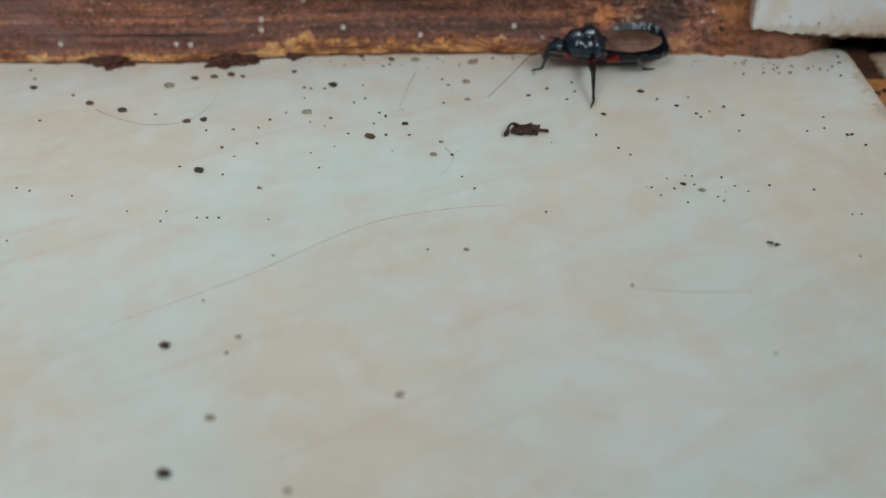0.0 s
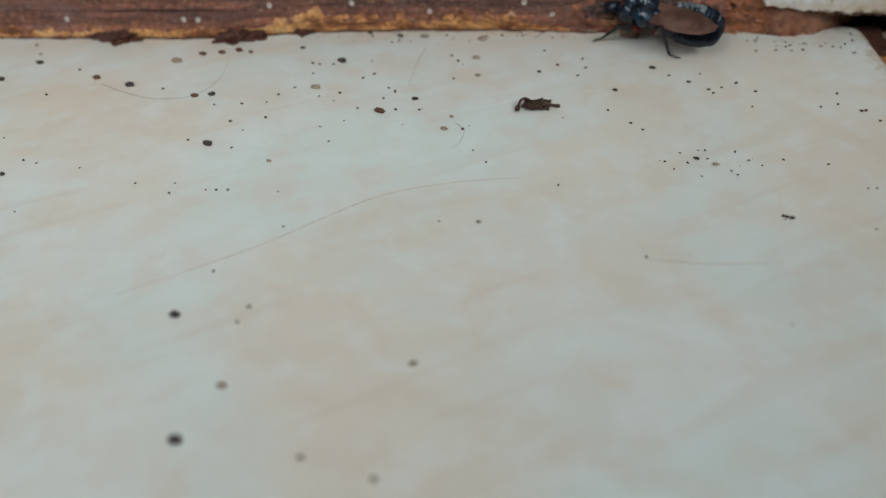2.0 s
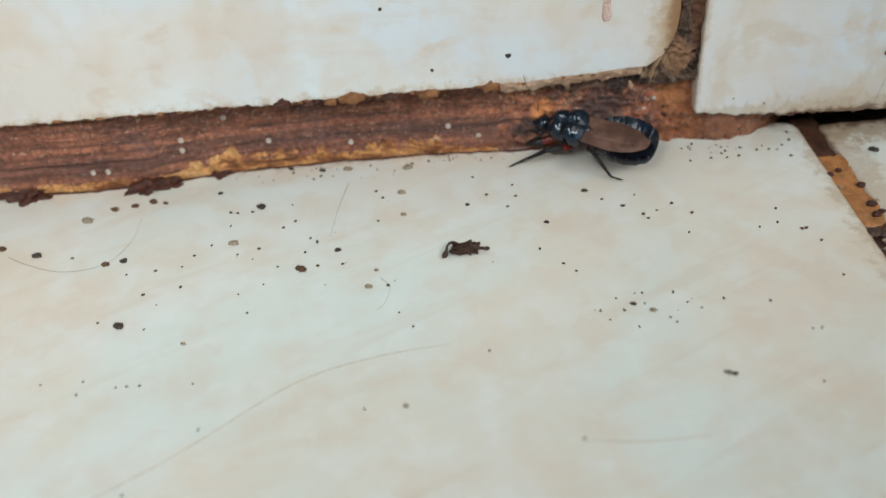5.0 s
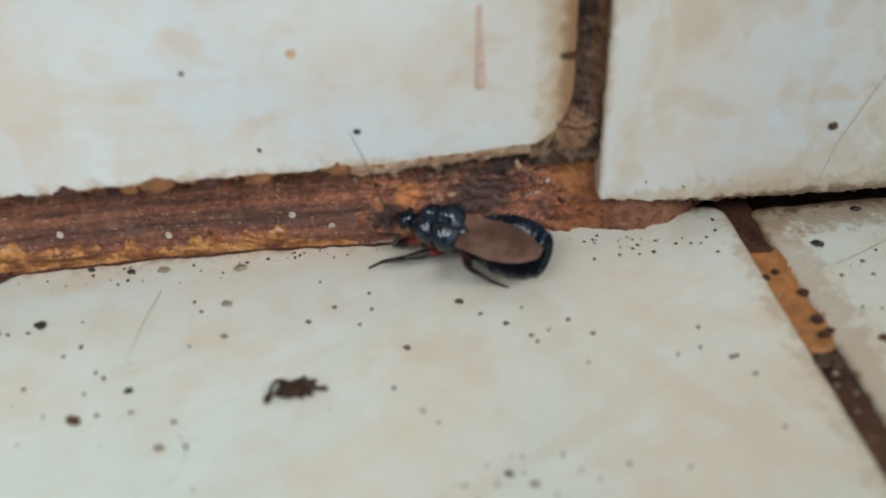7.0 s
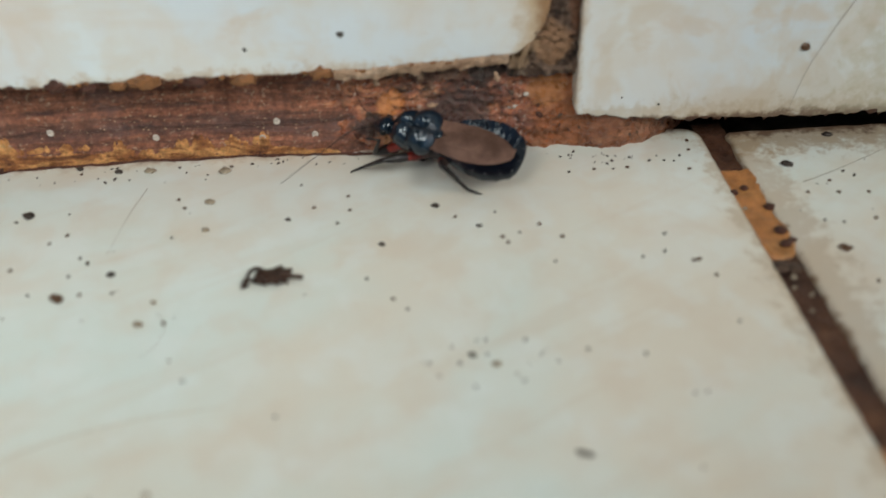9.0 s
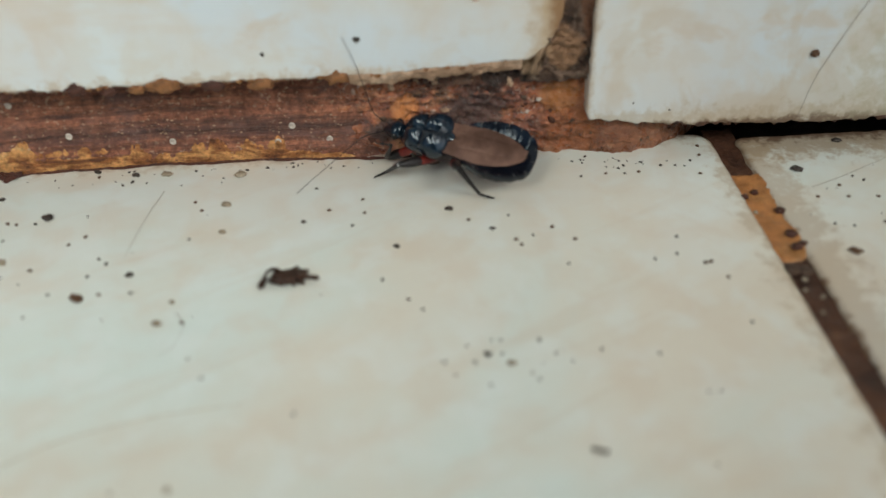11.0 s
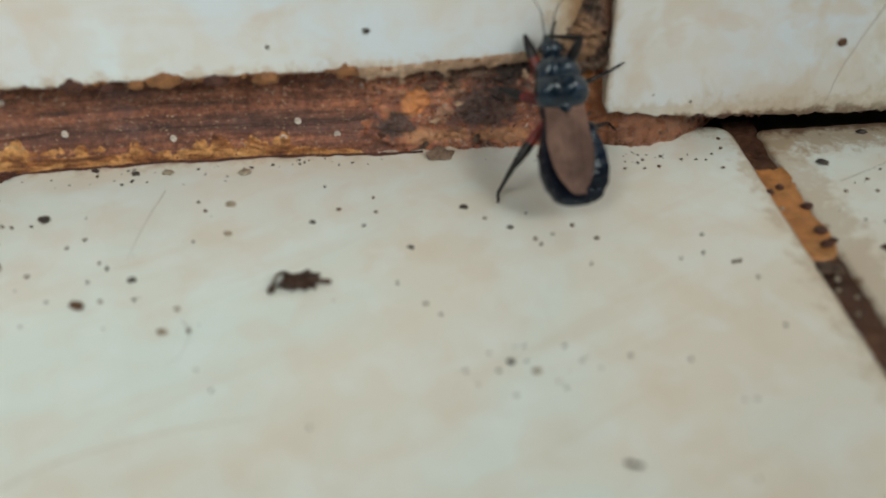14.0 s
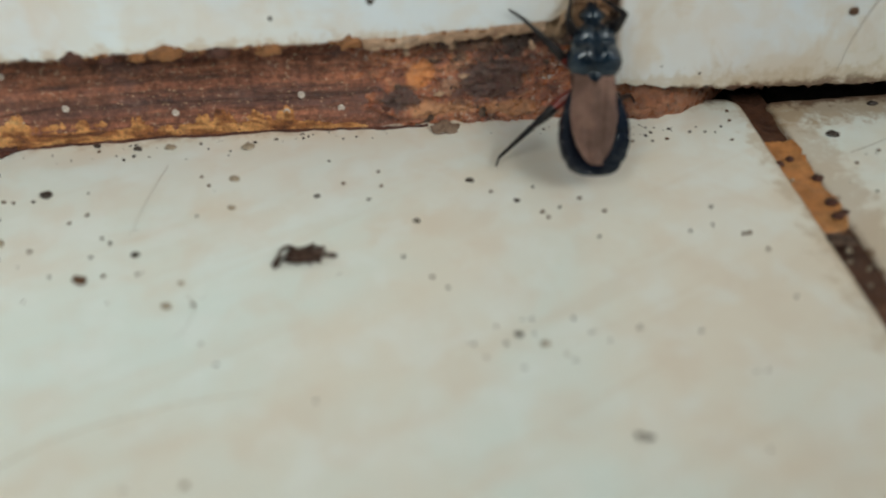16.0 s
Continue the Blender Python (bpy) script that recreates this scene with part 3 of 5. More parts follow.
def strip():
    def face(x, z):
        base = foot(x) + 0.3
        y = base + 1.1 * min(max(z, 0) / 6, 1) + 0.9 * rnd(x * 0.012, z * 0.9, 4.0) * 0.6
        y += 0.28 * rnd(x * 0.05, z * 2.1, 7.0) + 0.10 * rnd(x * 0.7, z * 2.0, 1.0) + 0.05 * rnd(x * 2.2, z * 3.0, 2.0)
        y += 1.3 * max(0.0, (x + 28 + 2.5 * rnd(z * 0.5, 3.0)) / 6)
        return (x, y, z)
    ob = obj("mortar_strip", grid(span(-178, -20, 0.4), span(-1.0, 15.5, 0.28), face), strip_brown)
    thing(ob, "rust-brown layered mortar strip between floor and wall tiles", "mortar strip")

    def lip(x, s):
        # a ragged clay bead along the strip's foot
        h = 1.8 + 1.5 * rnd(x * 0.16, 2.0) + 0.9 * rnd(x * 0.5, 5.0) + 0.4 * rnd(x * 1.3, 8.0) + 0.25 * rnd(x * 3.1, 4.0)
        h = max(0.05, h) * curve_at(x, (-178, -120, -112, -86, -80, -74, -38, -26), (0.5, 0.8, 0.7, 1.0, 0.9, 1.55, 1.25, 0.0)) - curve_at(x, (-36, -27), (0.0, 0.5))
        a = s * math.pi * 0.5
        out = curve_at(x, (-34, -26), (0.42, 0.1)) + 0.2 * rnd(x * 0.6, s * 2.0) + 0.16 * rnd(x * 1.9, s * 4.0)
        y = foot(x) + 0.45 - out * math.cos(a) + 0.75 * s * s
        return (x, y, -0.25 + (h + 0.25) * math.sin(a) + 0.06 * rnd(x * 2.5, s * 5))
    part("clay_lip", grid(span(-178, -26, 0.25), span(0, 1, 0.1), lip), ochre, ob, "ragged ochre clay lip along the foot")

    def seam(x, s):
        y = foot(x) - 0.02 - 0.55 * s + 0.12 * rnd(x * 0.9, 3.3)
        return (x, y, 0.02 + 0.22 * (1 - s) * (0.6 + 0.8 * abs(rnd(x * 0.8, 6.1))) - 0.35 * max(0.0, s + 0.9 * rnd(x * 0.35, 9.0) - 0.35))
    part("mud_seam", grid(span(-178, -22, 0.3), (0.0, 0.25, 0.5, 0.75, 1.0), seam), mud, ob, "thin dark mud line on the tile")
    # soft mud clots that hang over the tile above
    for i, (x, z, r, pale) in enumerate(((-76.7, 12.6, 0.9, 0), (-60.7, 12.9, 1.25, 0), (-57.2, 12.5, 0.8, 0), (-50.7, 13.0, 1.7, 1), (-53.8, 12.6, 0.9, 1), (-45.0, 12.6, 1.2, 0), (-39.3, 12.6, 1.3, 1), (-30.5, 12.9, 1.3, 1), (-69.0, 12.5, 0.8, 0), (-84.0, 12.6, 1.1, 0))):
        c = part("mud_clot", lump((r * 1.05, 0.4, r * 0.6), i + 3, 0.55, 3), tan_mud if pale else mud, ob)
        c.location = (x * MM, 0.12 * MM, (z - 0.15) * MM)
    rng = random.Random(33)
    bm = bmesh.new()
    for _ in range(460):
        x, z = rng.triangular(-110, -26, -34), rng.uniform(1.0, 11.5)
        q = 0.04 + 0.10 * rng.random() ** 2
        m = Matrix.Translation((x, face(x, z)[1] - 0.02, z)) @ Matrix.Diagonal((q * (1 + 1.2 * rng.random()), q, q, 1))
        bmesh.ops.create_icosphere(bm, subdivisions=1, radius=1.0, matrix=m)
    part("grit", bm, bisque, ob, "pale sandy grit in the mortar")
    for i, (x, y, r) in enumerate(((-102.0, 0.6, 2.6), (-83.8, 0.1, 2.9), (-73.0, 1.9, 1.2), (-106.5, 0.9, 1.4), (-80.4, 0.6, 1.4))):
        c = part("mud_clot", lump((r, r * 0.62, r * 0.42), i + 31, 0.95, 4), mud, ob, "dark red-brown mud clot on the tile")
        c.location = (x * MM, y * MM, 0.25 * MM)
    for i, (x, z) in enumerate(((-64.9, 4.4), (-52.3, 2.9), (-39.0, 2.3), (-37.0, 4.4), (-32.4, 2.4), (-78.1, 4.6), (-92, 3.0), (-89.7, 2.9), (-111.3, 3.0), (-70.9, 9.1), (-77.9, 6.3))):
        bm = bmesh.new()
        for k in range(12):
            a = 2 * math.pi * k / 12
            piece = [Vector((math.cos(a) * q, 0.0 if q in (0.22, 0.44) else -0.14, math.sin(a) * q * 1.1)) for q in (0.22, 0.28, 0.36, 0.44)]
            b = 2 * math.pi * (k + 1) / 12
            nxt = [Vector((math.cos(b) * q, 0.0 if q in (0.22, 0.44) else -0.14, math.sin(b) * q * 1.1)) for q in (0.22, 0.28, 0.36, 0.44)]
            for j in range(3):
                bm.faces.new([bm.verts.new(v) for v in (piece[j], nxt[j], nxt[j + 1], piece[j + 1])])
        bm.faces.new([bm.verts.new(Vector((math.cos(2 * math.pi * k / 12) * 0.24, -0.04, math.sin(2 * math.pi * k / 12) * 0.26))) for k in range(12)])
        bmesh.ops.remove_doubles(bm, verts=bm.verts, dist=0.001)
        c = part("ring_crust", bm, white_crust, ob, "tiny whitish ring-shaped crust")
        c.location = (x * MM, (face(x, z)[1] - 0.12) * MM, z * MM)
    return ob


def crust():
    def face(x, z):
        y = foot(x) + 0.5 + curve_at(z, (0, 2, 8, 14), (0.0, -0.3, 0.1, 0.2))
        y += 0.9 * rnd(x * 0.16, z * 0.24, 11.0) + 0.6 * rnd(x * 0.4, z * 0.9, 5.0) + 0.42 * rnd(x * 1.1, z * 1.7, 2.0) + 0.26 * rnd(x * 2.2, z * 2.8, 3.0) + 0.10 * abs(rnd(x * 5.0, z * 5.0, 9.0))
        if x > -1:
            f = min((x + 1) / 5, 1.0)
            y = y * (1 - f) + f * (foot(x) + 0.15 + 0.03 * z * z + 0.28 * rnd(x * 0.6, z * 0.9, 4.0) + 0.2 * rnd(x * 2.0, z * 2.2, 6.0) + 0.1 * rnd(x * 4.5, z * 4.5, 2.0))
        y += 1.6 * max(0.0, (-27.0 - x + 3.0 * rnd(z * 0.5, 1.0)) / 5)
        y = max(y, 0.25 if z > 5 else -0.2)
        if x > -10:
            y += 1.4 * max(0.0, z - 12.3 - 1.8 * rnd(x * 0.5, 7.0) - 1.0 * rnd(x * 1.6, 3.0))
        return (x, y, z)
    ob = obj("mortar_crust", grid(span(-33.5, 17.4, 0.2), span(-0.8, 15.5, 0.2), face), rust)
    thing(ob, "crumbling rusty mortar crust in the joint corner", "mortar crust")
    def chip(x, s):
        h = 1.3 + 0.9 * rnd(x * 0.35, 1.0) + 0.6 * rnd(x * 0.9, 4.0) + 0.15 * rnd(x * 2.8, 6.0)
        z = 13.1 + max(0.0, (x + 26) * 0.05) - (0.3 + max(h, 0.1)) * s + 0.10 * rnd(x * 2.0, s * 3)
        return (x, 0.02 + 0.55 * s * s + 0.30 * rnd(x * 0.8, s * 2.0, 3.0) + 0.15 * rnd(x * 2.6, s * 4.0, 6.0), z)
    part("chipped_edge", grid(span(-29, -8.5, 0.2), span(0, 1, 0.12), chip), bisque, ob, "tan broken edge of the wall tile")
    for i, (x, z, a, b, mat) in enumerate(((-15.2, 11.7, 2.0, 0.5, bisque), (-19.5, 12.3, 2.2, 0.35, bisque), (-12.0, 12.7, 2.4, 0.35, bisque), (-17.5, 6.5, 0.5, 0.3, bisque), (-7.5, 5.8, 0.5, 0.22, white_crust),
                                           (-6.0, 7.5, 0.35, 0.22, white_crust), (-20.5, 4.2, 0.5, 0.3, bisque), (-13.0, 8.6, 0.8, 0.4, rust), (-21.0, 9.2, 1.2, 0.5, rust), (-10.0, 4.2, 1.3, 0.7, rust), (-25.5, 8.2, 0.9, 0.5, rust), (-16.2, 3.2, 1.0, 0.7, rust))):
        c = part("crust_flake", lump((a, 0.16 if mat == joint_orange else 0.25, b), i + 51, 0.8, 4), mat, ob)
        c.location = (x * MM, (face(x, z)[1] + 0.05) * MM, z * MM)
    # loose crumbs and broken scales caught on the crust
    rng = random.Random(21)
    shapes = {}
    for k in range(4):
        for mat in (rust, mud, bisque, joint_dark):
            shapes[k, mat.name] = obj("crumb", lump((1.0, 0.55, 0.75), 130 + k, 0.7, 2), mat)
    fresh = set()
    for i in range(210):
        x, z = rng.uniform(-29, 11), rng.uniform(0.3, 12.4)
        if (x > -1 and z > 4.5 - 0.28 * x) or math.hypot(x + 22.6, z - 6.6) < 2.0:
            continue
        mat = rng.choice((rust, rust, rust, mud, joint_dark)) if z < 10 or x > -8 else rng.choice((bisque, bisque, joint_dark, mud))
        q = 0.14 + 0.40 * rng.random() ** 2.2
        key = (i % 4, mat.name)
        c = shapes[key] if key not in fresh else new("crumb", shapes[key].data)
        fresh.add(key)
        c.parent = ob
        c.matrix_world = pose(x * MM, (face(x, z)[1] - 0.05) * MM, z * MM, rng.uniform(-20, 20), rng.uniform(0, 360), 0) @ Matrix.Diagonal((q * (1 + 0.4 * rng.random()), q, q, 1))
    for key, c in shapes.items():
        if key not in fresh:
            bpy.data.objects.remove(c)
    return ob


def joints():
    def upright(x, z):
        y = 0.95 + 0.55 * rnd(x * 0.45, z * 0.35, 1.0) + 0.5 * rnd(x * 0.9, z * 0.9, 2.0) + 0.45 * rnd(x * 1.5, z * 2.0, 3.0) + 0.26 * rnd(x * 3.6, z * 4.2, 6.0) - 0.3 * max(0.0, 1 - abs(z - 17.5) / 3.0)
        return (x, max(y, 0.10) - 0.25 * max(0.0, 1 - abs(x + 0.3) / 1.2), z)
    up = obj("wall_joint", grid(span(-8.5, 1.0, 0.16), span(10.5, 60, 0.2), upright), joint_dark)
    thing(up, "dark crumbly mortar in the upright tile joint", "mortar joint")
    sliver = part("rust_sliver", lump((1.3, 0.5, 0.32), 77, 0.2), mud, up, "red-brown sliver stuck in the joint")
    sliver.location = (-4.3 * MM, -0.05 * MM, 24.6 * MM)
    part("mortar_ridge", tube(smooth_line([(-7.2, 0.9, 11.5), (-6.6, 0.3, 14.0), (-5.6, 0.4, 16.4), (-4.0, 0.7, 17.6)], 12), [0.35 + 0.12 * math.sin(k * 1.7) for k in range(13)], 8), joint_dark, up, "grey-brown raised mortar ridge")

    def bed(y0, y1, deep, seed, ends=None):
        def place(x, y):
            z = -deep + 0.16 * rnd(x * 0.6, y * 0.5, seed) + 0.08 * rnd(x * 2, y * 2, seed) + 0.12 * (abs(x - 18.8) / 1.6) ** 3
            if ends:
                round_off = 1.9 * (1 - min(1.0, abs(x - 18.9) / 1.9) ** 2) ** 0.5 + 0.5 * rnd(x * 1.6, seed)
                z -= 1.6 * max(0.0, ends[0] - round_off - y) + 1.6 * max(0.0, y - ends[1] - 0.5 * rnd(x * 1.9, seed + 3))
            return (x, y, max(z, -3.0))
        return grid(span(JX0 - 0.5, JX1 + 0.5, 0.2), span(y0, y1, 0.25), place)
    fj = obj("floor_joint", bed(-300, -19.0, 0.75, 2.0), joint_brown)
    thing(fj, "dark brown grout line between two floor tiles", "grout joint")
    part("orange_grout", bed(-25.0, -4.6, 0.42, 5.0, (-20.4, -5.6)), joint_orange, fj, "smooth orange-brown grout patch")
    part("back_grout", bed(-7.5, 6.0, 0.8, 8.0), joint_brown, fj, "purplish-brown grout by the wall")
    part("orange_grout", bed(-92, -46, 0.55, 6.0, (-88, -48)), joint_orange, fj, "smooth orange-brown grout patch")
    for i, (x, y, r) in enumerate(((18.9, -9.6, 0.5), (20.6, -13.6, 0.75), (20.2, -18.0, 0.8), (19.9, -20.3, 0.7), (20.8, -19.9, 0.6), (17.4, -10.4, 0.55), (17.9, -24.0, 1.1), (19.2, -24.4, 0.9))):
        c = part("dark_crumb", lump((r, r * 0.9, 0.35), i + 90), mud if i < 6 else joint_dark, fj)
        c.location = (x * MM, y * MM, -0.25 * MM)
    for i, (x, y, r) in enumerate(((18.6, -25.8, 0.55), (18.0, -27.4, 0.4), (19.4, -28.6, 0.4), (18.4, -31.0, 0.3), (17.6, -13.6, 0.4))):
        c = part("white_crumb", lump((r * 0.7, r * 0.55, 0.25), i + 110, 0.5), pellet_pale, fj, "whitish crumb in the grout")
        c.location = (x * MM, y * MM, -0.3 * MM)


strip()
crust()
joints()


# ---- droppings, hairs, stains and scraps on the tiles ----
def pellet(x, y, a, b, turn, mat, seed, label, wall=False):
    ob = obj("dropping", lump((a * 0.85, b * 0.85, min(a, b) * 0.45), seed, 0.42, 3), mat)
    ob.matrix_world = pose(x * MM, y * MM, min(a, b) * 0.32 * MM, 0, 0, turn) if not wall else pose(x * MM, -min(a, b) * 0.3 * MM, y * MM, 90, turn, 0)
    return thing(ob, label, "dropping", "droppings on the tiles")


BLACK = ((-65.5, -7.4, 0.85), (-81.1, -30.7, 0.8), (-96.7, -14.7, 0.85), (-113.1, -7.6, 0.7), (-83.6, -17.5, 0.7), (-53.6, -18.9, 0.55), (-24.5, -16.5, 0.45), (-18.1, -9.9, 0.6),
         (-16.2, -34.2, 0.45), (-76.8, -63.7, 0.7), (-72.4, -80.1, 0.8), (-72.3, -2.9, 0.5), (-35.2, -10.9, 0.4), (25.6, -5.7, 0.85), (33.3, 0.4, 0.75), (-13.4, -14.2, 0.4), (-62.0, 2.2, 0.6), (-57.0, 1.1, 0.6), (-106.4, -37.9, 0.55), (-117.2, -12.9, 0.8))
BROWN = ((-58.4, -22.4, 0.9), (-86.0, -17.9, 0.75), (-102.4, -12.5, 0.75), (-88.0, -4.9, 0.7), (-85.0, -4.4, 0.7), (-82.4, -3.7, 0.8), (-80.4, -4.3, 0.5), (25.7, -22.1, 0.8))
PALE = ((-51.1, -70.4, 0.5), (-69.6, -73.5, 0.6), (-91.5, -7.2, 1.0), (-68.5, -15.5, 0.8), (-44.7, -6.6, 0.7), (-49.2, -27.0, 0.6), (-14.0, -35.6, 0.5), (-44.5, -12.0, 0.5), (-43.7, -0.2, 0.9), (-48.2, -23.8, 0.4), (-72.0, -34.8, 0.4), (-69.1, -62.4, 0.4), (-60.6, -81.8, 0.45), (-53.8, -84.0, 0.45), (-44.5, -47.6, 0.4), (-53.0, 0.8, 0.8))
for k, (spots, mat, label) in enumerate(((BLACK, pellet_black, "black dried insect dropping on the tile"), (BROWN, pellet_brown, "brown dried insect dropping on the tile"), (PALE, pellet_pale, "pale brown dried dropping on the tile"))):
    for i, (x, y, r) in enumerate(spots):
        pellet(x, y, r, r * 0.72, 40 * rnd(x, y) - 15, mat, i + 20 * k, label)
for i, (x, z, r) in enumerate(((-27.8, 17.5, 0.45), (27.0, 13.0, 0.7), (-38.7, 16.2, 0.3), (5.5, 7.4, 0.16), (10.2, 6.2, 0.18), (-45.0, 26.0, 0.3))):
    pellet(x, z, r, r * 0.8, 30 * i, pellet_black if i != 1 else pellet_brown, i + 70, "small dark dropping stuck on the wall tile", True)


def speckle():
    rng = random.Random(4)
    bm = bmesh.new()
    clusters = ((6, -2.7, 6, 1.5, 14), (-48, 1.0, 22, 1.2, 22), (-40, 1.6, 16, 0.9, 12), (-5, -0.5, 10, 1.2, 10), (-52, 0.2, 12, 0.9, 6), (-58, -1.5, 9, 1.0, 5), (-60, -18, 22, 9, 16), (-14, -34, 9, 3, 10), (30, -10, 8, 6, 8))
    for cx, cy, sx, sy, n in clusters:
        for _ in range(n):
            x, y = rng.gauss(cx, sx * 0.6), rng.gauss(cy, sy * 0.6)
            if y > foot(x) - 0.25 or (JX0 - 1.2 < x < JX1 + 1.2):
                continue
            r = 0.07 + 0.14 * rng.random() ** 2.5
            m = Matrix.Translation((x, y, r * 0.3)) @ Matrix.Rotation(rng.random() * 6, 4, "Z") @ Matrix.Diagonal((r * (1 + rng.random()), r, r * 0.6, 1))
            bmesh.ops.create_icosphere(bm, subdivisions=1, radius=1.0, matrix=m)
    thing(obj("frass_specks", bm, pellet_black), "scattered tiny dark frass specks on floor tiles", "frass", kind="stuff")


speckle()
SPECKS_WEST = (
    (-115.9, -1.7), (-114.1, -4.7), (-105.9, -10), (-108.3, -17.5), (-91.3, -15.9), (-84, -29.8), (-79.2, -25), (-82.5, -20.5), (-74.4, -24), (-75, -19.8), (-78.6, -20.2), (-73.7, -17.6),
    (-69.5, -11.4), (-68.9, -8.4), (-66.7, -8.4), (-64.7, -17.2), (-61.7, -12.8), (-60.1, -11.5), (-57.6, -15.8), (-56.2, -21.9), (-52.8, -22), (-64.7, -30.2), (-96.6, -36.5), (-104.8, -34.7),
    (-88.2, -39.9), (-77.5, -41.3), (-69.6, -41.7), (-61.5, 1),
)
SPECKS_MIDDLE = (
    (-46.6, -27.1), (-32.3, -8.9), (-29.5, -12.2), (-28.1, -9.8), (-26.2, -22.2), (-23.5, -25.6), (-22.1, -27.3), (-16, -12.3), (-13.4, -14.2), (-11.3, -11.9), (-11, -16.5), (-9, -15.9),
    (-6.6, -14.6), (-5.9, -21.3), (3.6, -21.4), (8.9, -22.5), (-18.1, -33), (-20.4, -35), (-19.5, -36.7), (-16.3, -38.3), (-12.3, -37.1), (-9.6, -34.7), (4.6, -40.8), (-34.5, -40.2),
    (-45.2, -32.4), (0.3, -35.6), (1.7, -48.9), (-25.6, -54), (-12.3, -64.6),
)
SPECKS_MORE = (
    (-34.0, -4.2), (-28.3, -7.0), (-48.5, -5.7), (-47.5, -7.5), (-4.4, -17.1), (7.0, -17.7), (6.2, -20.7), (3.7, -3.3), (6.8, -2.2), (13.1, -2.4), (1.9, -4.3), (-1.3, -4.6),
    (27.6, -17.6), (29.4, -11.9), (25.8, -11.6), (-77.6, -31.7), (-71.6, -15.6), (-70.0, -8.1), (-48.1, -13.1), (-43.5, -35.1), (-10.5, -17.5), (-14.7, -32.4), (3.5, -40.8), (-67.7, -48.7),
    (-109.7, -29.3), (-102.8, -35.4), (-83.1, -39.9), (-83.3, -42.0), (-78.8, -41.3), (-76.0, -41.3), (-101.4, -45.9), (-74.3, -56.7),
)
SPECKS_EAST = (
    (32.9, -12.2), (29.3, -9.5), (31.4, -17.2), (25.6, -17), (26.8, -27.6), (15, 0.9), (13.5, -5.4), (10.9, -3.3), (9.1, -3.1), (14.6, -1.2), (6, -4.3), (4.2, -4.5),
    (9.5, -22.4), (10.5, -25.1), (10.6, -32.1), (-49.2, -47.6), (-69.9, -64.8),
)


def small_droppings():
    makes = [obj("small_dropping", lump((r * 1.1, r * 0.9, r * 0.5), k + 7, 0.6, 2), mat) for k, (r, mat) in enumerate(((0.17, pellet_black), (0.22, pellet_brown), (0.19, pellet_black), (0.24, pellet_brown), (0.14, pellet_brown)))]
    used = set()
    n = 0
    for spots in (SPECKS_WEST, SPECKS_MIDDLE, SPECKS_EAST, SPECKS_MORE):
        for x, y in spots:
            k = (n * 7 + int(abs(x) * 3)) % 4 if y > -28 else 4 - 4 * (n % 2)
            ob = makes[k] if k not in used else new("small_dropping", makes[k].data)
            used.add(k)
            ob.matrix_world = pose(x * MM, y * MM, 0.12 * MM, 0, 0, 37 * n)
            thing(ob, "tiny dark speck of dropping on the tile", "dropping", "small droppings on the tiles")
            n += 1


small_droppings()


def ant_husk():
    ob = empty("ant_husk")
    ob.location = (-7.8 * MM, -46.6 * MM, 0)
    ob.scale = (0.58, 0.58, 0.58)
    for i, (x, y, a, b) in enumerate(((-0.9, 0.35, 0.42, 0.32), (-0.2, 0.1, 0.38, 0.24), (0.75, -0.3, 0.6, 0.42))):
        part(("head", "thorax", "abdomen")[i], lump((a, b, 0.26), i + 5, 0.3), husk, ob).location = (x * MM, y * MM, 0.25 * MM)
    for i, s in enumerate((-1, 1, -1)):
        part("leg", tube([(-0.5 + 0.35 * i, 0, 0.3), (-0.6 + 0.4 * i, 0.4 * s, 0.4), (-0.8 + 0.5 * i, 0.8 * s, 0.05)], [0.05] * 3, 5), husk, ob)
    thing(ob, "tiny dead dark ant lying on the floor tile", "dead ant")


ant_husk()


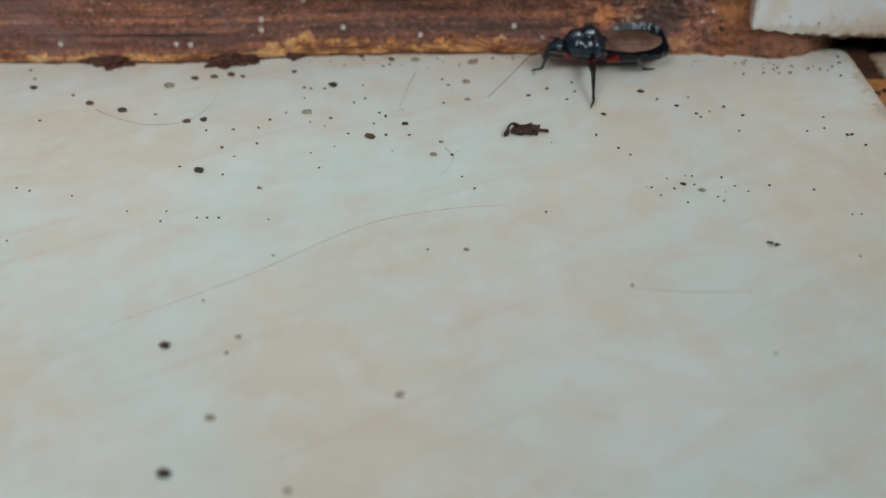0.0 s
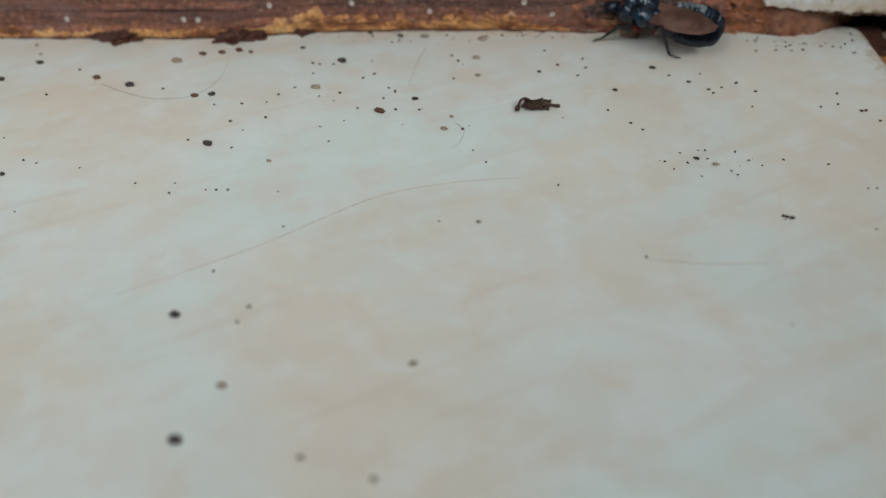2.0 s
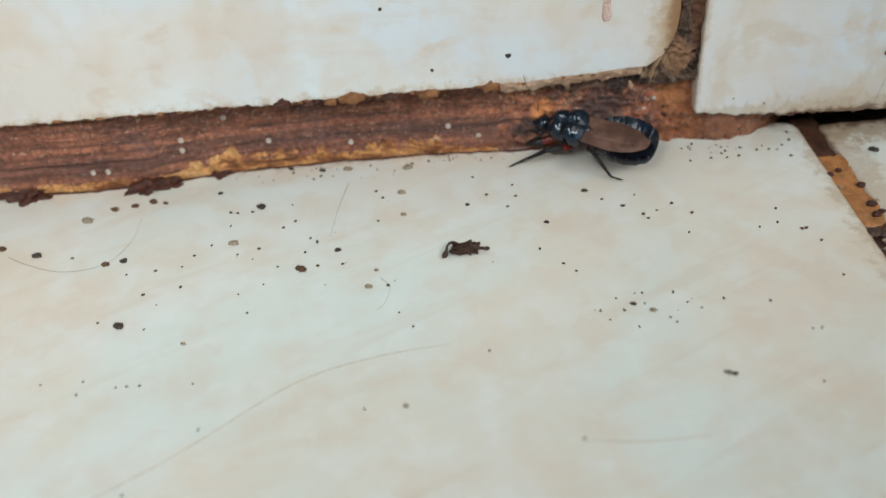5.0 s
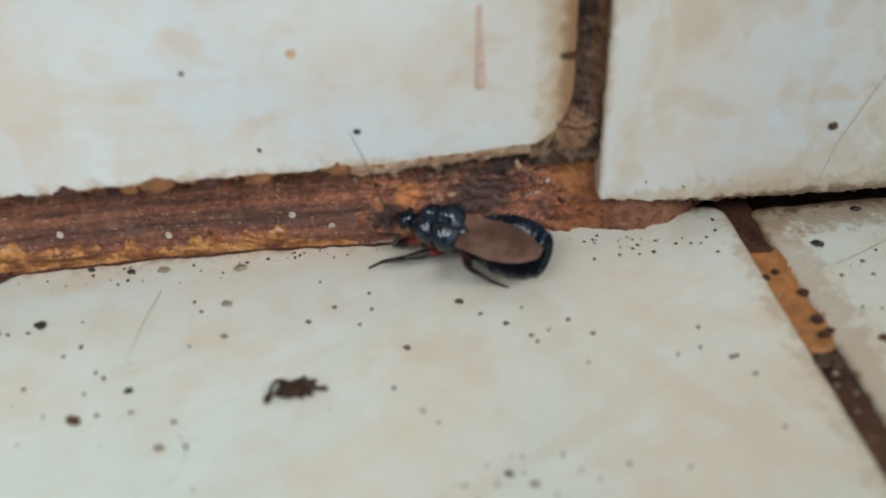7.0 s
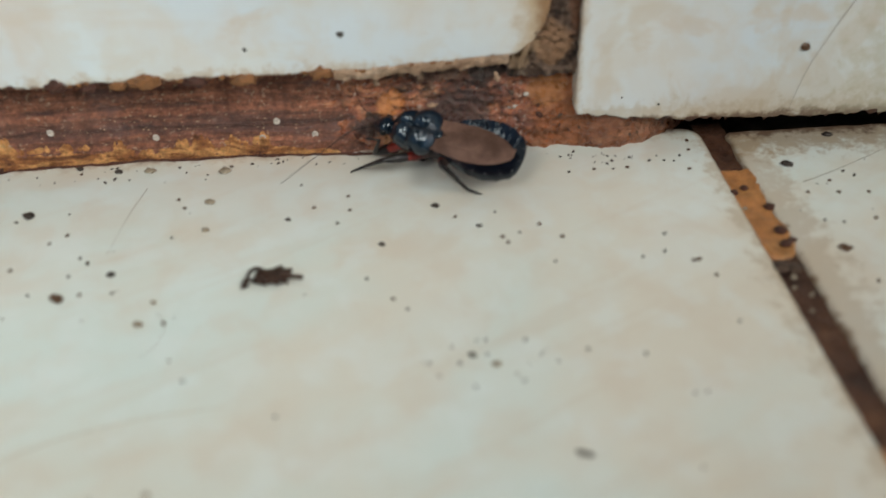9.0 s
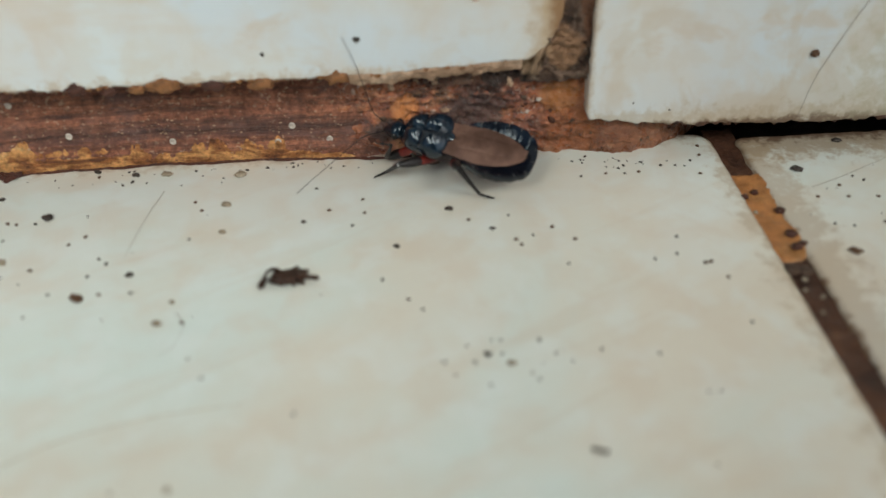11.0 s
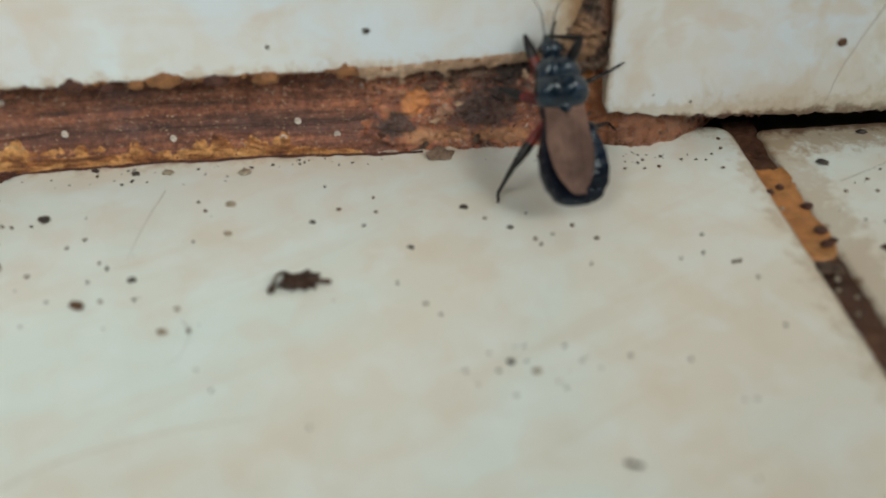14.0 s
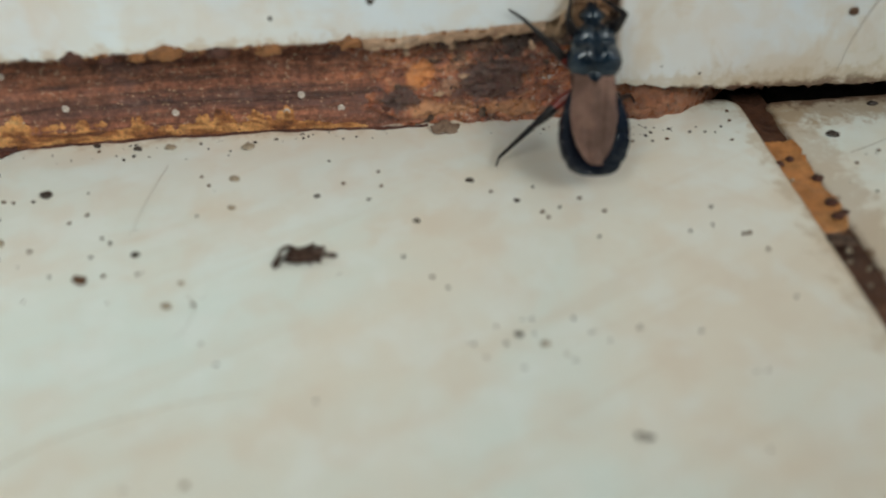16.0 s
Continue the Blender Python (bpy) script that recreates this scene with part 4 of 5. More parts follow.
def scrap():
    """A dry dark husk: a curled hook, a broken flat body and a blunt tail."""
    ob = empty("insect_husk")
    ob.location = (-36.5 * MM, -21.3 * MM, 0)
    ring = []
    for k in range(80):
        a = 2 * math.pi * k / 80
        q = 1 + 0.34 * rnd(math.cos(a) * 1.3, math.sin(a) * 1.3, 4.0) + 0.38 * rnd(math.cos(a) * 3.5, math.sin(a) * 3.5, 1.0) + 0.22 * rnd(math.cos(a) * 8, math.sin(a) * 8, 6.0)
        ring.append(Vector((1.75 * q * math.copysign(abs(math.cos(a)) ** 0.8, math.cos(a)), 1.25 * q * math.copysign(abs(math.sin(a)) ** 0.8, math.sin(a)))))
    bm = slab(ring, 0.5, 0.16, lambda u, v, d: (u, v, d + 0.25 + 0.10 * u * v - 0.08 * v * v))
    part("husk_body", bm, husk, ob, "broken dark brown flattened shell").location = (0.2 * MM, 0.1 * MM, 0.5 * MM)
    part("husk_hook", tube(smooth_line([(-0.7, 0.95, 0.7), (-1.5, 0.95, 0.9), (-2.05, 0.4, 0.8), (-2.3, -0.6, 0.5), (-2.7, -1.45, 0.35)], 14), [0.18, 0.22, 0.22, 0.22, 0.2, 0.18, 0.17, 0.17, 0.18, 0.22, 0.28, 0.36, 0.4, 0.32, 0.13], 8), husk, ob, "curled hook with a thick end")
    part("husk_tail", tube([(1.2, -0.1, 0.6), (1.9, -0.2, 0.6), (2.6, -0.3, 0.55), (3.3, -0.4, 0.5), (3.6, -0.42, 0.45)], [0.5, 0.34, 0.26, 0.34, 0.2], 8, 0.6), husk, ob, "blunt grey-brown stub")
    for i, (x, y, r) in enumerate(((0.7, 1.1, 0.35), (-0.9, 1.0, 0.4), (0.9, -1.1, 0.35))):
        part("husk_spur", tube([(x * 0.7, y * 0.7, 0.5), (x, y, 0.55), (x * 1.15, y * 1.35, 0.4)], [r, r * 0.7, 0.08], 7), husk, ob)
    thing(ob, "dry dark brown insect husk lying on the floor tile", "insect husk")


scrap()


def hair(points, r, label, n=24):
    thing(obj("hair", tube(smooth_line(points, n), [r * (1 - 0.6 * k / n) for k in range(n + 1)], 6), hair_mat), label, "hair", "loose hairs")


hair([(-52.7, -3.0, 0.12), (-53.9, -9.0, 0.2), (-54.8, -15.7, 0.1)], 0.036, "short fine hair lying on the floor tile")
hair([(-100.9, -14.4, 0.1), (-97.6, -16.5, 0.1), (-91.8, -18.8, 0.1), (-86.1, -17.8, 0.12), (-83.5, -12.9, 0.1), (-83.3, -7.7, 0.1)], 0.036, "long curved fine hair lying on the floor tile")
hair([(37.0, -0.1, 29.5), (34.1, -0.1, 23.9), (30.8, -0.12, 17.2), (28.0, -0.15, 10.2), (26.9, -0.1, 4.6)], 0.05, "fine curved hair clinging to the wall tile")
hair([(26.0, -9.6, 0.1), (31.0, -7.5, 0.15), (35.6, -5.2, 0.15), (40.0, -3.0, 0.1)], 0.036, "fine hair lying on the floor tile")

hair([(-47.6, -25.5, 0.08), (-46.4, -27.4, 0.12), (-47.0, -30.4, 0.1), (-48.2, -31.7, 0.06)], 0.03, "tiny curled hair lying on the floor tile")


def scratch(points, r):
    """A shallow tan scratch, a flat ribbon hardly proud of the glaze."""
    line = smooth_line(points, 30)
    bm = tube(line, [r * (0.5 + 0.5 * math.sin(math.pi * k / 30)) + 0.02 for k in range(31)], 6, 0.9)
    for v in bm.verts:
        v.co.z *= 0.06
    thing(obj("scratch", bm, scratch_tan), "faint tan scratch worn into the floor tile", "scratch", "scratches in the floor tile")


scratch([(-84, -60.5, 0), (-70.6, -52.5, 0), (-57.6, -42.9, 0), (-47.8, -39.6, 0), (-39.2, -38.5, 0)], 0.09)
scratch([(-26.2, -54.2, 0), (-19.4, -55.0, 0), (-12.1, -54.9, 0)], 0.09)


def drip():
    bm = bmesh.new()
    pts = [(-0.28, 9.5), (-0.42, 5), (-0.55, 2.4), (-0.66, 0.9), (-0.42, 0.12), (0, -0.1), (0.42, 0.12), (0.66, 0.9), (0.52, 2.4), (0.40, 5), (0.26, 9.5)]
    fr = [bm.verts.new((x, -0.06, z)) for x, z in pts]
    bk = [bm.verts.new((x * 1.1, 0.02, z)) for x, z in pts]
    bm.faces.new(fr)
    for i in range(len(pts)):
        j = (i + 1) % len(pts)
        bm.faces.new((fr[i], fr[j], bk[j], bk[i]))
    ob = obj("dried_drip", bm, pink_stain)
    ob.location = (-14.1 * MM, 0, 21.4 * MM)
    thing(ob, "dried pinkish drip run down the wall tile", "stain")
    spot = obj("dried_spot", lump((0.6, 0.06, 0.5), 3, 0.2), spot_orange)
    spot.location = (-33.6 * MM, -0.02 * MM, 27.2 * MM)
    thing(spot, "small orange-brown dried spot on the wall tile", "stain")


drip()
flake = obj("loose_flake", lump((1.7, 1.1, 0.25), 12, 0.5, 3), flake_tan)
flake.matrix_world = pose(-19.9 * MM, 1.0 * MM, 0.3 * MM, 10, 4, 5)
thing(flake, "thin translucent brownish flake beside the strip", "flake")


# ---- the assassin bug ----
def hull(stations, sides=20, squash=2.0, dent=None):
    """A closed body along x. stations: x, half width, height of its middle, half height."""
    bm = bmesh.new()
    rings = []
    for x, w, zc, h in stations:
        ring = []
        for k in range(sides):
            a = 2 * math.pi * k / sides
            c, s = math.cos(a), math.sin(a)
            y = w * math.copysign(abs(c) ** (2 / squash), c)
            z = zc + h * math.copysign(abs(s) ** (2 / squash), s)
            if dent:
                z += dent(x, y, s)
            ring.append(bm.verts.new((x, y, z)))
        rings.append(ring)
    for a, b in zip(rings, rings[1:]):
        for i in range(sides):
            bm.faces.new((a[i], a[(i + 1) % sides], b[(i + 1) % sides], b[i]))
    bm.faces.new(rings[0][::-1])
    bm.faces.new(rings[-1])
    return bm


def finer(stations, step):
    s = np.array(stations, float)
    s = s[np.argsort(s[:, 0])]
    xs = span(s[0, 0], s[-1, 0], step)
    pts = smooth_line_xs(s, xs)
    return pts


def smooth_line_xs(s, xs):
    out = []
    for x in xs:
        i = int(np.clip(np.searchsorted(s[:, 0], x) - 1, 0, len(s) - 2))
        h = s[i + 1, 0] - s[i, 0]
        f = (x - s[i, 0]) / h
        m0 = (s[i + 1] - s[max(i - 1, 0)]) / (s[i + 1, 0] - s[max(i - 1, 0), 0]) * h
        k = min(i + 2, len(s) - 1)
        m1 = (s[k] - s[i]) / (s[k, 0] - s[i, 0]) * h
        v = (2 * f ** 3 - 3 * f * f + 1) * s[i] + (f ** 3 - 2 * f * f + f) * m0 + (3 * f * f - 2 * f ** 3) * s[i + 1] + (f ** 3 - f * f) * m1
        out.append((x, max(v[1], 0.03), v[2], max(v[3], 0.03)))
    return out


SHIN = 0.84
LEGS = {
    # coxa on the left side, femur and tibia lengths, femur thickness, the way the knee points
    "front": ((5.0, 1.4, -2.3), 4.5, 5.2, 0.62, (1.0, 0.05, 0.5)),
    "middle": ((2.0, 1.8, -2.7), 5.2, 6.0, 0.60, (0.3, 0.8, 1.0)),
    "hind": ((-0.6, 1.8, -2.6), 5.8, 6.6, 0.62, (-0.6, 0.7, 0.75)),
}


def leg(name, body):
    l1, l2, thick = LEGS[name][1:4]
    red = 0.50 if name == "hind" else 0.44
    femur = part("femur", tube([(-0.3, 0, 0), (0.2, 0, 0), (l1 * 0.3, 0, 0.05), (l1 * 0.6, 0, 0.05), (l1 * 0.85, 0, 0), (l1, 0, 0)],
                               [0.35, 0.42, thick * 0.9, thick, thick * 0.75, 0.3], 12), leg_black, body, "glossy black thigh")
    part("femur_base", tube([(-0.35, 0, 0), (0.3, 0, 0), (l1 * red * 0.5, 0, 0.05), (l1 * red, 0, 0.05)], [0.42, 0.48, thick * 0.9 + 0.08, thick - 0.04], 12), leg_red, femur, "dark red thigh base")
    l2 *= SHIN
    tibia = part("tibia", tube([(-0.15, 0, 0), (0.3, 0, 0), (l2 * 0.35, 0, 0), (l2 * 0.75, 0, 0), (l2 * 0.95, 0, 0), (l2, 0, 0)], [0.28, 0.36, 0.31, 0.22, 0.22, 0.14], 10), leg_black, femur, "thin black bristly shin")
    tarsus = part("tarsus", tube([(-0.08, 0, 0), (0.1, 0, 0), (0.6, 0, 0.03), (0.68, 0, 0), (1.3, 0, 0.02), (1.4, 0, 0), (1.75, 0, 0.08), (2.0, 0.1, -0.05)], [0.10, 0.17, 0.16, 0.13, 0.16, 0.13, 0.11, 0.03], 8), leg_black, femur, "thin clawed foot")
    return femur, tibia, tarsus


def build_bug():
    body = empty("assassin_bug")

    def groove(x, y, s):
        if s <= 0:
            return 0.0
        d = -0.50 * math.exp(-(y / 0.30) ** 2) * (1 if x > 1.5 else 0.3)
        d += -0.36 * math.exp(-((x - 3.7) / 0.24) ** 2)
        d += 0.22 * math.exp(-((abs(y) - 1.0) / 0.5) ** 2 - ((x - 4.9) / 0.55) ** 2)
        d += 0.28 * math.exp(-((abs(y) - 1.3) / 0.6) ** 2 - ((x - 2.4) / 0.7) ** 2)
        d += 0.16 * math.exp(-((abs(y) - 2.1) / 0.35) ** 2 - ((x - 1.9) / 0.5) ** 2)
        d += 0.22 * math.exp(-((abs(y) - 0.75) / 0.25) ** 2 - ((x - 3.2) / 0.4) ** 2)
        d += 0.10 * abs(rnd(x * 1.9, y * 1.9, 2.0)) + 0.10 * rnd(x * 2.2, y * 2.2, 5.0) + 0.03 * rnd(x * 5.0, y * 5.0, 8.0)
        return d * s
    part("pronotum", hull(finer([(0.2, 1.7, -0.5, 0.5), (0.7, 2.5, -0.42, 1.05), (1.7, 3.0, -0.35, 1.65), (2.7, 2.9, -0.38, 1.78), (3.5, 2.6, -0.45, 1.7), (4.2, 2.45, -0.5, 1.7), (5.0, 2.3, -0.58, 1.68), (5.7, 1.9, -0.78, 1.42), (6.25, 1.25, -0.98, 0.95), (6.55, 0.5, -1.1, 0.4)], 0.12), 56, 2.5, groove), black_shell, body, "blue-black knobbly four-lobed thorax shield")
    part("thorax", hull(finer([(-2.2, 1.2, -1.8, 0.8), (-0.5, 2.1, -1.9, 1.2), (2.5, 2.3, -2.0, 1.3), (5.5, 1.8, -2.0, 1.0), (6.8, 0.9, -1.7, 0.5)], 0.4), 20), belly_dark, body, "dark red-brown underside of the thorax")
    part("scutellum", hull(finer([(-0.3, 0.4, 0.03, 0.10), (0.0, 0.62, 0.04, 0.24), (0.5, 0.9, -0.02, 0.45), (1.0, 1.1, -0.3, 0.4)], 0.12), 16), black_shell, body, "black rounded shield between the wings")
    head = part("head", hull(finer([(5.8, 0.6, -1.2, 0.5), (6.4, 0.7, -1.15, 0.55), (6.8, 1.05, -1.1, 0.9), (7.4, 1.3, -1.1, 1.05), (8.0, 1.1, -1.2, 0.9), (8.5, 0.72, -1.35, 0.66), (9.0, 0.48, -1.5, 0.46), (9.25, 0.18, -1.55, 0.16)], 0.14), 22), black_shell, body, "small bulbous black head with a narrow snout")
    for s in (-1, 1):
        part("eye", lump((0.48, 0.36, 0.5), 4, 0.02, 3), eye_mat, head, "round dark compound eye").location = (7.4 * MM, s * 1.12 * MM, -1.0 * MM)
    part("rostrum", tube(smooth_line([(8.9, 0, -1.7), (9.1, 0, -2.4), (8.4, 0, -3.0), (7.2, 0, -2.9), (6.4, 0, -2.6)], 14), [0.3 - 0.012 * k for k in range(15)], 8), leg_black, head, "curved stout black beak")

    OUT_X = (-10.3, -10.05, -9.55, -8.45, -6.75, -4.7, -2.8, -0.9, 0.3)
    OUT_W = (0.0, 1.25, 2.35, 3.3, 3.72, 3.62, 3.05, 2.35, 1.9)
    abdomen = part("abdomen", hull(finer([(-9.9, 0.3, -1.5, 0.12), (-9.7, 1.2, -1.6, 0.3), (-9.2, 2.1, -1.7, 0.42), (-8.1, 2.9, -1.8, 0.56), (-6.6, 3.2, -1.85, 0.66), (-4.7, 3.1, -1.85, 0.75), (-2.8, 2.6, -1.8, 0.85), (-1.0, 2.1, -1.7, 0.9), (0.5, 1.8, -1.6, 0.8)], 0.25), 36, 2.2), belly_dark, body, "broad flattened dark red-black abdomen")

    # the outline of the rim: from one flank round the tip to the other
    flank = [Vector((x, curve_at(x, OUT_X, OUT_W), 0)) for x in span(-9.0, -0.4, 0.23)[::-1]]
    tip = [Vector((-9.0 - 1.3 * math.sin(a), curve_at(-9.0, OUT_X, OUT_W) * math.cos(a) ** 0.8, 0)) for a in [math.pi / 2 * k / 14 for k in range(1, 14)]] + [Vector((-10.3, 0, 0))]
    edge = flank + tip
    edge += [Vector((p.x, -p.y, 0)) for p in edge[-2::-1]]
    edge = smooth_line(edge, 170)
    way = [0.0]
    for p, q in zip(edge, edge[1:]):
        way.append(way[-1] + (q - p).length)

    def edge_at(k):
        t = (edge[min(k + 1, 170)] - edge[max(k - 1, 0)]).normalized()
        return edge[k], Vector((-t.y, t.x, 0)) * -1

    def flange(k, c):
        """c runs from the inner foot (0) up to the lip (0.5) and down the outside (1)."""
        p, out = edge_at(k)
        grow = min(1.0, way[k] / 1.9, (way[-1] - way[k]) / 1.9)
        notch = 0.05 * max(0.0, math.cos(way[k] * 2 * math.pi / 1.72)) ** 8
        rise = (0.42 + 0.68 * min(1.0, abs(p.y) / 3.2) ** 1.5) * (0.25 + 0.75 * grow)
        inset, z = ((2.1 * (1 - c / 0.42), -0.98 + rise * (c / 0.42) ** 1.7) if c < 0.42 else (0.12 * math.cos((c - 0.42) / 0.58 * math.pi) - 0.12 + 0.55 * max(0.0, c - 0.7), -0.98 + rise * (1 - ((c - 0.42) / 0.58) ** 2) - 0.35 * max(0.0, c - 0.6)))
        inset = inset * (0.35 + 0.65 * grow) + notch
        return p - out * inset + Vector((0, 0, z - 0.028 * max(0.0, -p.x - 2) + 0.05 * rnd(way[k] * 1.4, c * 3.0, 4.0)))
    part("abdomen_rim", grid(range(171), span(0, 1, 0.07), flange), rim_black, abdomen, "upturned glossy blue-black rim of the abdomen")
    marks = [k for k in range(171) if 2.5 < way[k] < way[-1] - 2.5 and int(way[k] / 1.72) != int(way[k - 1] / 1.72)]
    for k in marks:
        m = part("rim_mark", tube([flange(k, 0.37), flange(k, 0.42), flange(k, 0.47)], [0.03, 0.05, 0.035], 6), spot_pale, abdomen, "narrow pale dash across the rim")
        m.location = (0, 0, 0.03 * MM)

    def wing(side):
        xs = span(-9.3, 1.0, 0.2)

        def half(x):
            return 0.05 + 2.52 * (1 - (max(0.0, -3.2 - x) / 6.15) ** 2.2) ** 0.62 - 0.10 * max(0.0, x + 3.2) + 0.03 * rnd(x * 0.9, side * 3.0)

        def place(x, f):
            inner = curve_at(x, (-10.2, -4.5, -1.2, 1.0), (0.9, 0.9, 0.1, -0.5)) if side > 0 else curve_at(x, (-10.2, -1.2, 1.0), (0.0, 0.0, -0.5))
            w = half(x)
            a = min(-inner, w * 0.6) if side > 0 else -min(inner, w * 0.5)
            y = a + (w - a) * f
            lift = 0.10 if side > 0 else 0.04
            z = lift - 0.36 * (abs(y) / 2.7) ** 2.2 - 0.045 * max(0, -x) - 0.010 * max(0, -x - 5) ** 2 + 0.05 * rnd(x * 1.1, y * 1.3, side)
            z -= 0.10 * math.exp(-((y - 1.15 - 0.05 * x) / 0.14) ** 2) * min(1.0, max(0.0, -x) / 2)
            z += 0.02 * rnd(x * 2.4, y * 3.6, side + 5.0)
            return (x, side * y, z)
        bm = grid(xs, span(0, 1, 0.05), place)
        bmesh.ops.solidify(bm, geom=bm.faces[:], thickness=0.03)
        return bm
    for s in (-1, 1):
        w = part("forewing", wing(s), wing_brown, body, "matt grey-brown leathery folded wing")
        for j, (y0, y1) in enumerate(((0.8, 1.5), (1.4, 2.1))):
            part("wing_vein", tube([(0.3, s * y0, -0.02 - 0.03 * j), (-2.5, s * (y0 + y1) / 2, -0.20 - 0.13 * j), (-5.5, s * y1, -0.42 - 0.22 * j)], [0.05, 0.05, 0.02], 6), wing_brown, w)

    feelers = []
    for s in (-1, 1):
        a = part("antenna", tube(smooth_line([(0, 0, 0), (1.2, -0.55 * s, 0.12), (2.5, -0.95 * s, 0.22), (3.6, -0.95 * s, 0.3), (6.5, -0.45 * s, 0.25), (10.0, 0.0, 0.0), (13.6, 0.2 * s, -0.6)], 20), [0.08 - 0.0026 * k for k in range(21)], 7), leg_black, body, "long thread-thin dark feeler")
        feelers.append(a)
    legs = {(n, s): leg(n, body) for s in (1, -1) for n in LEGS}
    thing(body, "blue-black assassin bug with matt brown wings and red leg bases", "insect")
    return body, legs, feelers


bug, bug_legs, bug_feelers = build_bug()

floor_tiles()
wall_tiles()

# ---- what moves ----
# Seconds, place of the shield's tip (mm), roll, pitch and heading.
BODY = [
    (0, -23.05, -2.53, 5.12, -17.0, -3.4, 189.0),
    (0.5, -20.62, -1.78, 4.94, -16.0, 0.5, 169.7),
    (1, -18.38, -2.18, 5.17, -16.0, -1.5, 161.0),
    (1.5, -17.82, -2.10, 5.40, -18.0, -3.1, 156.1),
    (2, -16.75, -1.75, 5.25, -22.00, -2.00, 150.50),
    (2.5, -16.00, -0.90, 5.30, -24.00, -1.00, 146.00),
    (3, -16.55, -1.90, 5.50, -23.00, -3.00, 156.00),
    (5.5, -16.32, -1.74, 5.32, -25.20, -2.00, 149.00),
    (6, -16.37, -2.86, 5.54, -25.30, -4.50, 149.40),
    (6.5, -16.90, -3.44, 5.60, -25.00, -4.50, 151.00),
    (7, -16.77, -3.79, 5.48, -25.30, -4.50, 152.50),
    (7.6, -16.89, -3.65, 5.71, -25.20, -5.10, 154.60),
    (8, -16.98, -3.58, 5.86, -25.20, -5.50, 155.50),
    (8.6, -16.98, -3.46, 5.75, -25.10, -4.00, 153.70),
    (9, -16.96, -3.33, 5.65, -25.00, -2.50, 152.00),
    (12, -17.21, -3.15, 5.85, -26.00, -5.00, 156.50),
    (12.3, -16.43, -4.47, 6.40, -22.00, -7.60, 154.00),
    (12.5, -15.84, -5.50, 6.72, -19.00, -6.90, 153.00),
    (13, -14.12, -6.72, 8.68, -7.0, -22.0, 143.9),
    (13.3, -11.64, -8.50, 10.41, -4.0, -29.5, 126.5),
    (13.6, -9.43, -8.68, 11.26, 0.0, -37.3, 114.0),
    (14, -7.06, -9.00, 11.50, 3.60, -40.50, 95.80),
    (14.5, -5.32, -7.90, 10.95, 5.00, -44.50, 89.50),
    (15, -4.75, -7.60, 10.70, 5.00, -46.50, 86.50),
    (16, -4.48, -8.00, 10.95, 5.00, -42.00, 82.80),
]
